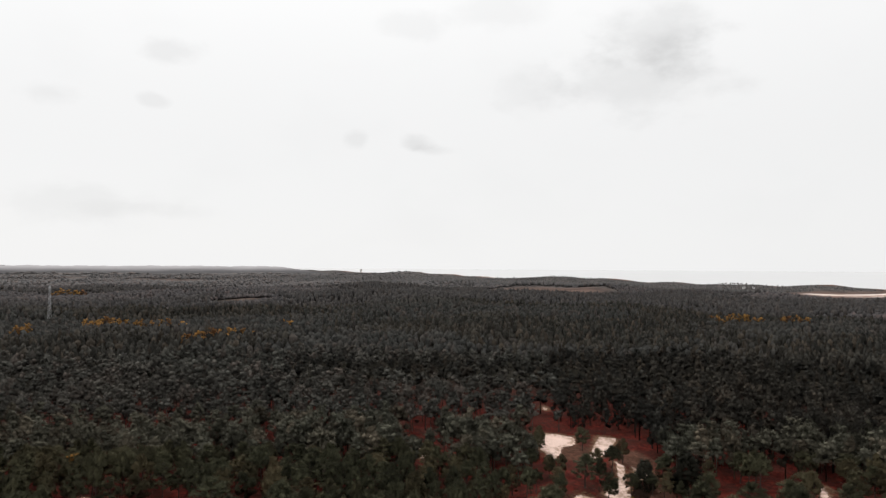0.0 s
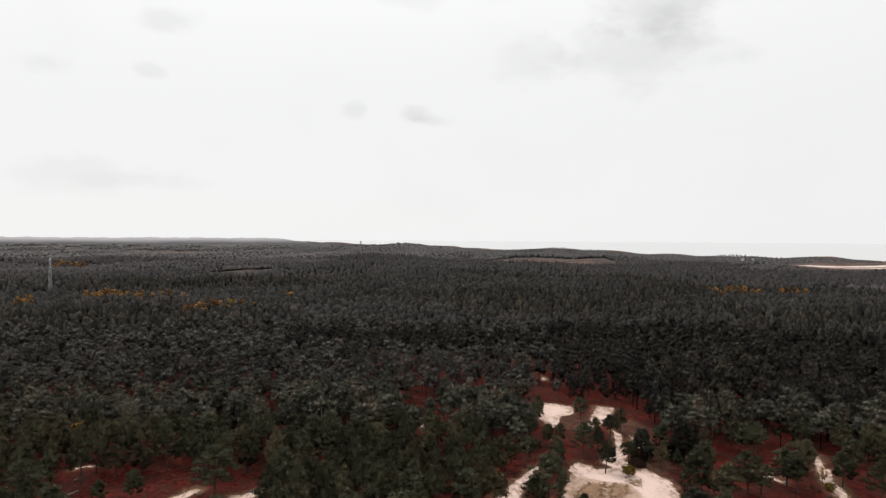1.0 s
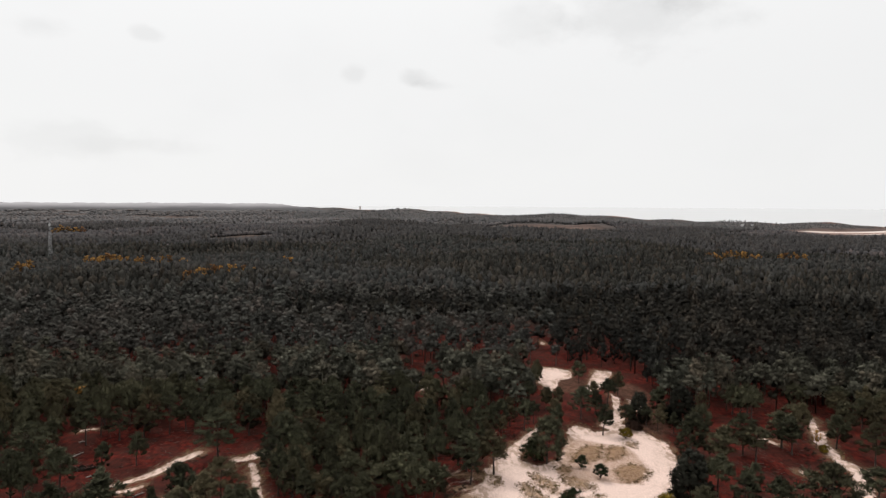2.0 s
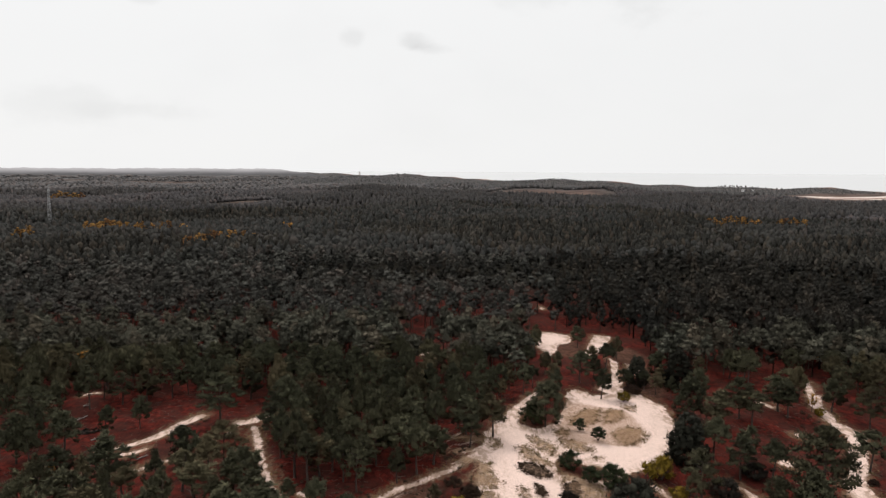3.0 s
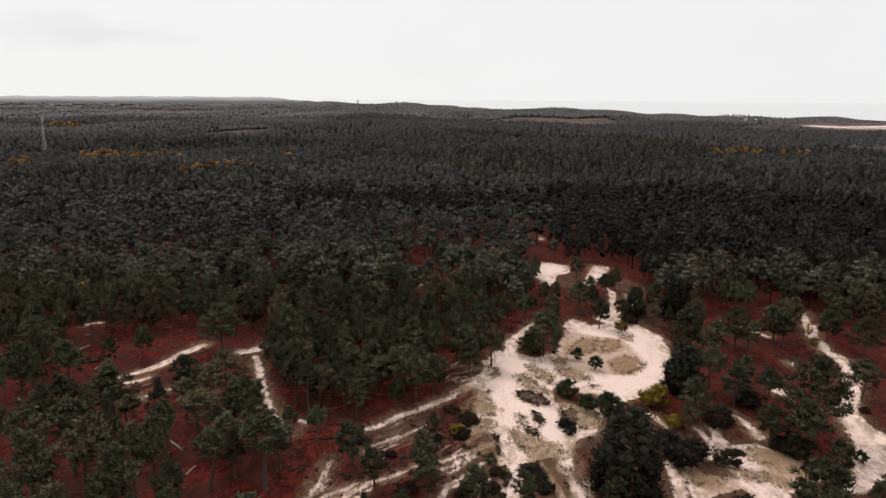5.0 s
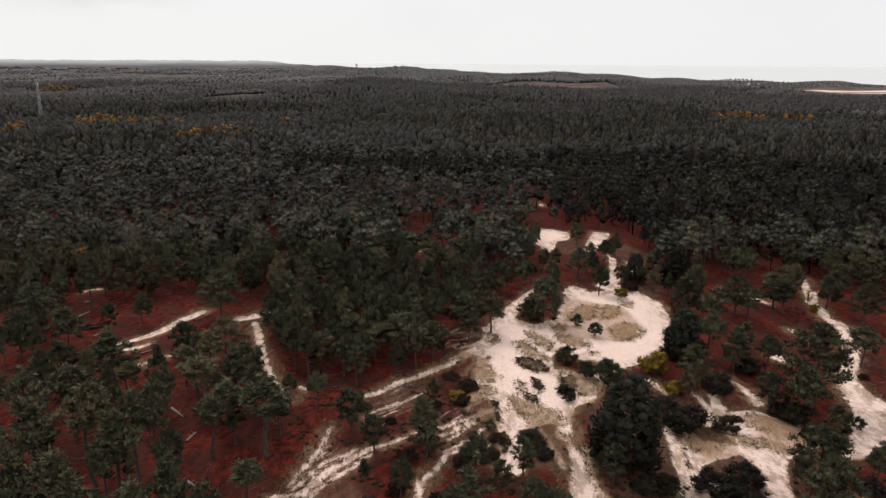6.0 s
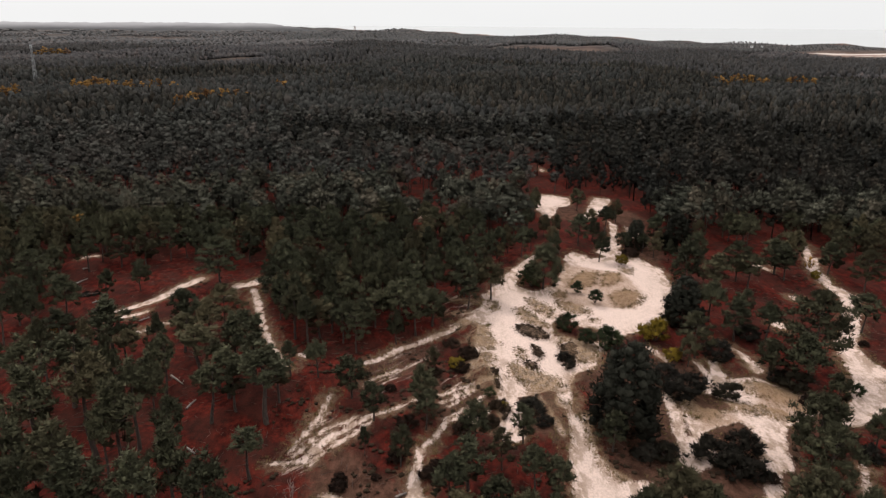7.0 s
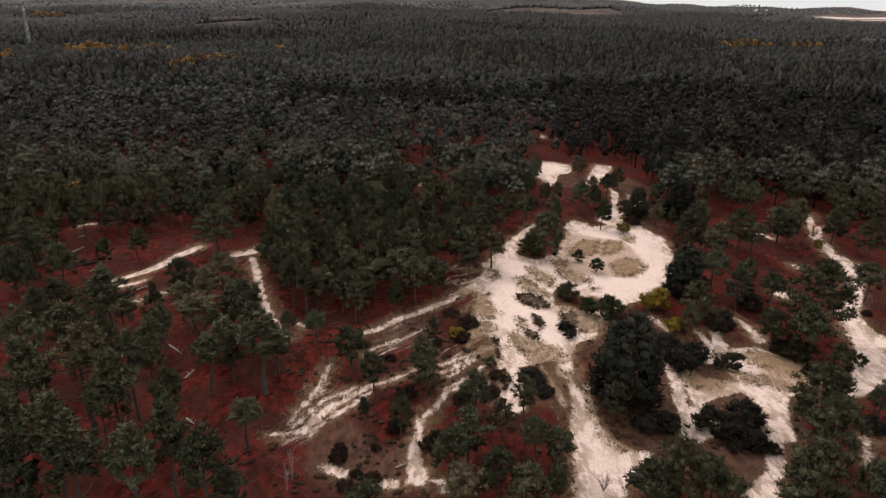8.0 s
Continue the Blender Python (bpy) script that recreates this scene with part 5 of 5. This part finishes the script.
for template in orange:
    for o in (*template.children_recursive, template):
        bpy.data.objects.remove(o)


# ---- the radio mast ----
def lattice_mast(px, py, high):
    base = float(relief(px, py))
    thing = tagged(new("radio_mast"), "tall grey steel lattice mast with antenna panels rising above the wood", "mast")
    thing.location = (px, py, base)
    foot, head, bays = 1.35, 0.45, 11

    def corner(i, u):
        r = foot + (head - foot) * u
        return np.array((r * (1, -1, -1, 1)[i], r * (1, 1, -1, -1)[i], high * u))

    for i in range(4):
        v, t = stem([corner(i, 0), corner(i, 0.5), corner(i, 1)], [0.11, 0.09, 0.07], 6)
        part("leg", mesh_of("leg", v, t, STEEL), thing)
    for n in range(bays):
        a, b = n / bays, (n + 1) / bays
        pieces = []
        for i in range(4):
            k = (i + 1) % 4
            pieces.append(stem([corner(i, a), corner(k, b)], [0.035, 0.035], 4))
            pieces.append(stem([corner(k, a), corner(i, b)], [0.035, 0.035], 4))
            pieces.append(stem([corner(i, b), corner(k, b)], [0.035, 0.035], 4))
        v, t, _ = join(pieces)
        part("bracing", mesh_of("bracing", v, t, STEEL), thing)
    for n in range(3):
        a = n * 2.094
        v, t = stem([(0.8 * math.cos(a), 0.8 * math.sin(a), high - 3.2), (0.8 * math.cos(a), 0.8 * math.sin(a), high - 0.8)], [0.14, 0.14], 8)
        part("antenna_panel", mesh_of("antenna_panel", v, t, PANEL), thing, "pale antenna panel")
    v, t = stem([(0, 0, high - 0.5), (0, 0, high + 2.5)], [0.06, 0.03], 5)
    part("rod", mesh_of("rod", v, t, STEEL), thing)
    return thing


lattice_mast(-327, 615, 36.5)


# ---- far buildings ----
def building(name, px, py, wide, deep, high, label, category, tower=False):
    thing = tagged(new(name), label, category)
    thing.location, thing.rotation_euler = (px, py, max(float(relief(px, py)), 0.0)), (0, 0, -math.atan2(px, py))
    b = bmesh.new()
    bmesh.ops.create_cube(b, size=1.0, matrix=Matrix.Translation((0, 0, high / 2 - 1)) @ Matrix.Diagonal((wide, deep, high + 2, 1)))
    me = bpy.data.meshes.new("wall")
    b.to_mesh(me)
    b.free()
    me.materials.append(WALL)
    part("wall", me, thing)
    b = bmesh.new()
    bmesh.ops.create_cone(b, cap_ends=True, segments=4, radius1=0.72 * max(wide, deep), radius2=0.1 if tower else 0.5 * max(wide, deep), depth=high * 0.25, matrix=Matrix.Translation((0, 0, high * 1.125 + 0.01)) @ Matrix.Rotation(math.pi / 4, 4, "Z"))
    bmesh.ops.scale(b, verts=b.verts, vec=(1, deep / wide, 1))
    me = bpy.data.meshes.new("roof")
    b.to_mesh(me)
    b.free()
    me.materials.append(ROOF)
    part("roof", me, thing)
    storeys, bays = max(1, int(high / 3.2)), max(2, int(wide / 5))
    pane = bpy.data.meshes.new("window")
    b = bmesh.new()
    bmesh.ops.create_cube(b, size=1.0, matrix=Matrix.Diagonal((min(1.6, wide / bays * 0.4), 0.2, 1.2, 1)))
    b.to_mesh(pane)
    b.free()
    pane.materials.append(PANE)
    for f in range(storeys):
        for c in range(bays):
            part("window", pane, thing).location = ((c + 0.5) / bays * wide - wide / 2, -deep / 2, (f + 0.55) * high / storeys)
    return thing


building("apartment_building", -955, 2910, 22, 12, 22, "pale far apartment block on the hazy horizon", "building")
building("apartment_building", -1060, 2880, 16, 12, 21.5, "pale far apartment block on the hazy horizon", "building")
building("apartment_building", -1570, 2630, 26, 12, 22, "pale far apartment block on the hazy horizon", "building")
building("lighthouse", -360, 3250, 9, 9, 15, "far stone tower on the wooded ridge", "tower", True)
building("house", 652, 1600, 7, 5, 4, "small white house among far dunes", "house")
building("house", 672, 1600, 6, 5, 3.5, "small white house among far dunes", "house")


# ---- fallen wood, the dark hollow and bare shrubs ----
def fallen_log(ax, ay, bx, by):
    thing = tagged(new("fallen_log"), "weathered fallen pine stem lying on the needle litter", "log", "fallen logs")
    a = np.array((ax, ay, float(relief(ax, ay)) + 0.12))
    b = np.array((bx, by, float(relief(bx, by)) + 0.12))
    thing.location = a
    d = b - a
    v, t = stem([(0, 0, 0), d * 0.5 + (0, 0, 0.05), d], [0.2, 0.17, 0.09], 8)
    part("stem", mesh_of("stem", v, t, DEAD_WOOD, smooth=True), thing)
    side = np.array((-d[1], d[0], 0)) / max(np.hypot(d[0], d[1]), 0.1)
    for n in range(4):
        p = d * (0.35 + 0.17 * n)
        v, t = stem([p, p + side * (0.6 if n % 2 else -0.6) + (0, 0, 0.35)], [0.05, 0.02], 5)
        part("branch_stub", mesh_of("branch_stub", v, t, DEAD_WOOD, smooth=True), thing)


for row in LOGS:
    fallen_log(*row)


def bare_shrub(name, px, py, high, wide, count, mat, label):
    """A leafless shrub: stems that fork twice."""
    thing = tagged(new(name), label, "shrub")
    thing.location = (px, py, float(relief(px, py)) - 0.1)
    for n in range(count):
        a, out = n * 2.4, rng.uniform(0.3, 1.0)
        top = np.array((math.cos(a) * wide * 0.5 * out, math.sin(a) * wide * 0.5 * out, high * rng.uniform(0.7, 1.0)))
        mid_ = top * (0.42, 0.42, 0.5) + rng.normal(0, 0.06, 3)
        pieces = [stem([(0, 0, 0), mid_, top], [0.05, 0.035, 0.012], 5)]
        for _ in range(7):
            p = mid_ + (top - mid_) * rng.uniform(0, 0.9)
            tip = p + rng.normal(0, 0.25, 3) * high * 0.5 + (0, 0, 0.2 * high)
            pieces.append(stem([p, (p + tip) / 2 + rng.normal(0, 0.04, 3), tip], [0.022, 0.016, 0.008], 4))
        v, t, _ = join(pieces)
        part("stem", mesh_of("stem", v, t, mat, smooth=True), thing)


# Dark brushwood added in place of a dark oval hollow.
heap = tagged(new("brush_heap"), "dark oval brush heap in place of a hollow in the litter", "brushwood")
heap.location, heap.rotation_euler = (*PIT, float(relief(*PIT))), (0, 0, 0.5)
u = rng.uniform(0, 6.28, 46)
r = np.sqrt(rng.uniform(0, 1, 46))
v, t, f = clumps(rng, np.column_stack([2.5 * r * np.cos(u), 1.6 * r * np.sin(u), 0.12 + 0.2 * (1 - r)]), rng.uniform(0.35, 0.6, 46), 14, 0.45, 0.3)
part("brushwood", mesh_of("brushwood", v, t, GORSE, np.zeros(len(v)), True, f), heap)
for n in range(9):
    a = rng.uniform(0, 6.28)
    p = np.array((1.4 * math.cos(a * 2), 0.8 * math.sin(a * 3), 0.35))
    d = np.array((math.cos(a), math.sin(a), 0.1)) * rng.uniform(0.8, 1.6)
    v, t = stem([p - d, p, p + d], [0.05, 0.045, 0.02], 5)
    part("branch", mesh_of("branch", v, t, TWIG, smooth=True), heap)

bare_shrub("bare_shrub", *BARE_SHRUB, 2.4, 3.2, 11, DEAD_WOOD, "leafless grey shrub standing on the white sand")
bare_shrub("birch_sapling", *BIRCH, 4.6, 1.2, 3, DEAD_WOOD, "thin leafless pale birch sapling on the litter")
bare_shrub("birch_sapling", *BIRCH2, 3.6, 1.0, 3, DEAD_WOOD, "thin leafless pale birch sapling on the litter")

# ---- low growth: heather scrub and marram grass beside the sand ----
p = np.stack([rng.uniform(-60, 95, 90000), rng.uniform(66, 215, 90000)], 1)
e, g, h = edge_of_sand(p[:, 0], p[:, 1]), edge_of_grass(p[:, 0], p[:, 1]), edge_of_plots(HEATHER_PATCHES, p[:, 0], p[:, 1])
patch = np.sin(p[:, 0] * 0.31 + 1.1 * np.sin(p[:, 1] * 0.17)) * np.sin(p[:, 1] * 0.27 + 0.9 * np.sin(p[:, 0] * 0.23 + 2))
scrub = p[(h < -0.1) & (rng.uniform(size=len(p)) < 0.8) | (e > 0.5) & (e < 7) & (patch > np.where(p[:, 1] < 128, np.where((p[:, 0] > -14) & (p[:, 0] < 20), -0.1, 0.05), 0.3)) & (rng.uniform(size=len(p)) < np.where(p[:, 1] < 128, 0.10, 0.06))][:6500]
size = rng.uniform(0.22, 0.6, len(scrub)) * np.where(scrub[:, 1] < 122, 1.3, 1.0)
v, t, f = clumps(rng, np.column_stack([scrub, relief(scrub[:, 0], scrub[:, 1]) + 0.12]), size, 8, 0.6, 0.25, heart=(20, 120, -400))
ob = new("heather_scrub", mesh_of("heather_scrub", v, t, HEATHER, np.zeros(len(v)), True, f))
tagged(ob, "low dark brown heather scrub scattered beside the sand", "heather", kind="stuff")
spots = p[(g < 0.6) & (patch < 0.45) & (rng.uniform(size=len(p)) < 0.3) | (e > -0.3) & (e < 1.8) & (patch < 0.1) & (rng.uniform(size=len(p)) < 0.3)][:9000]
m = len(spots) * 9
own = np.repeat(np.arange(len(spots)), 9)
root = np.column_stack([spots[own] + rng.normal(0, 0.13, (m, 2)), relief(spots[own, 0], spots[own, 1]) - 0.05])
lean = np.column_stack([rng.normal(0, 0.22, (m, 2)), rng.uniform(0.2, 0.45, m)])
side = np.column_stack([rng.normal(0, 0.05, (m, 2)), np.zeros(m)])
v = np.stack([root - side, root + side, root + lean], 1).reshape(-1, 3)
ob = new("marram_grass", mesh_of("marram_grass", v, np.arange(3 * m).reshape(-1, 3), GRASS, np.repeat(rng.uniform(size=len(spots)), 27), facing=np.tile((0.0, -0.25, 0.95), (3 * m, 1))))
tagged(ob, "tan tufts of marram grass in and beside the sand", "grass", kind="stuff")

# ---- dead twigs and branches on the forest floor ----
p = np.stack([rng.uniform(-85, 95, 9000), rng.uniform(68, 190, 9000)], 1)
p = p[edge_of_sand(p[:, 0], p[:, 1]) > 1.0][:3600]
n = len(p)
a, long = rng.uniform(0, 6.28, n), rng.uniform(0.4, 2.0, n)
ways = np.column_stack([np.cos(a), np.sin(a)]) * long[:, None]
low = np.column_stack([p, relief(p[:, 0], p[:, 1]) + 0.03])
high = np.column_stack([p + ways, relief(p[:, 0] + ways[:, 0], p[:, 1] + ways[:, 1]) + rng.uniform(0.03, 0.25, n)])
side = np.column_stack([-np.sin(a), np.cos(a), np.zeros(n)]) * 0.035
rise = np.array((0, 0, 0.06))
v = np.stack([low - side, low + side, low + rise, high - side * 0.4, high + side * 0.4, high + rise * 0.5], 1).reshape(-1, 3)
t = (np.array(((0, 2, 5), (0, 5, 3), (2, 1, 4), (2, 4, 5), (0, 3, 4), (0, 4, 1)))[None] + 6 * np.arange(n)[:, None, None]).reshape(-1, 3)
ob = new("dead_twigs", mesh_of("dead_twigs", v, t, TWIG))
tagged(ob, "dead twigs and fallen branches on the needle litter", "twigs", kind="stuff")
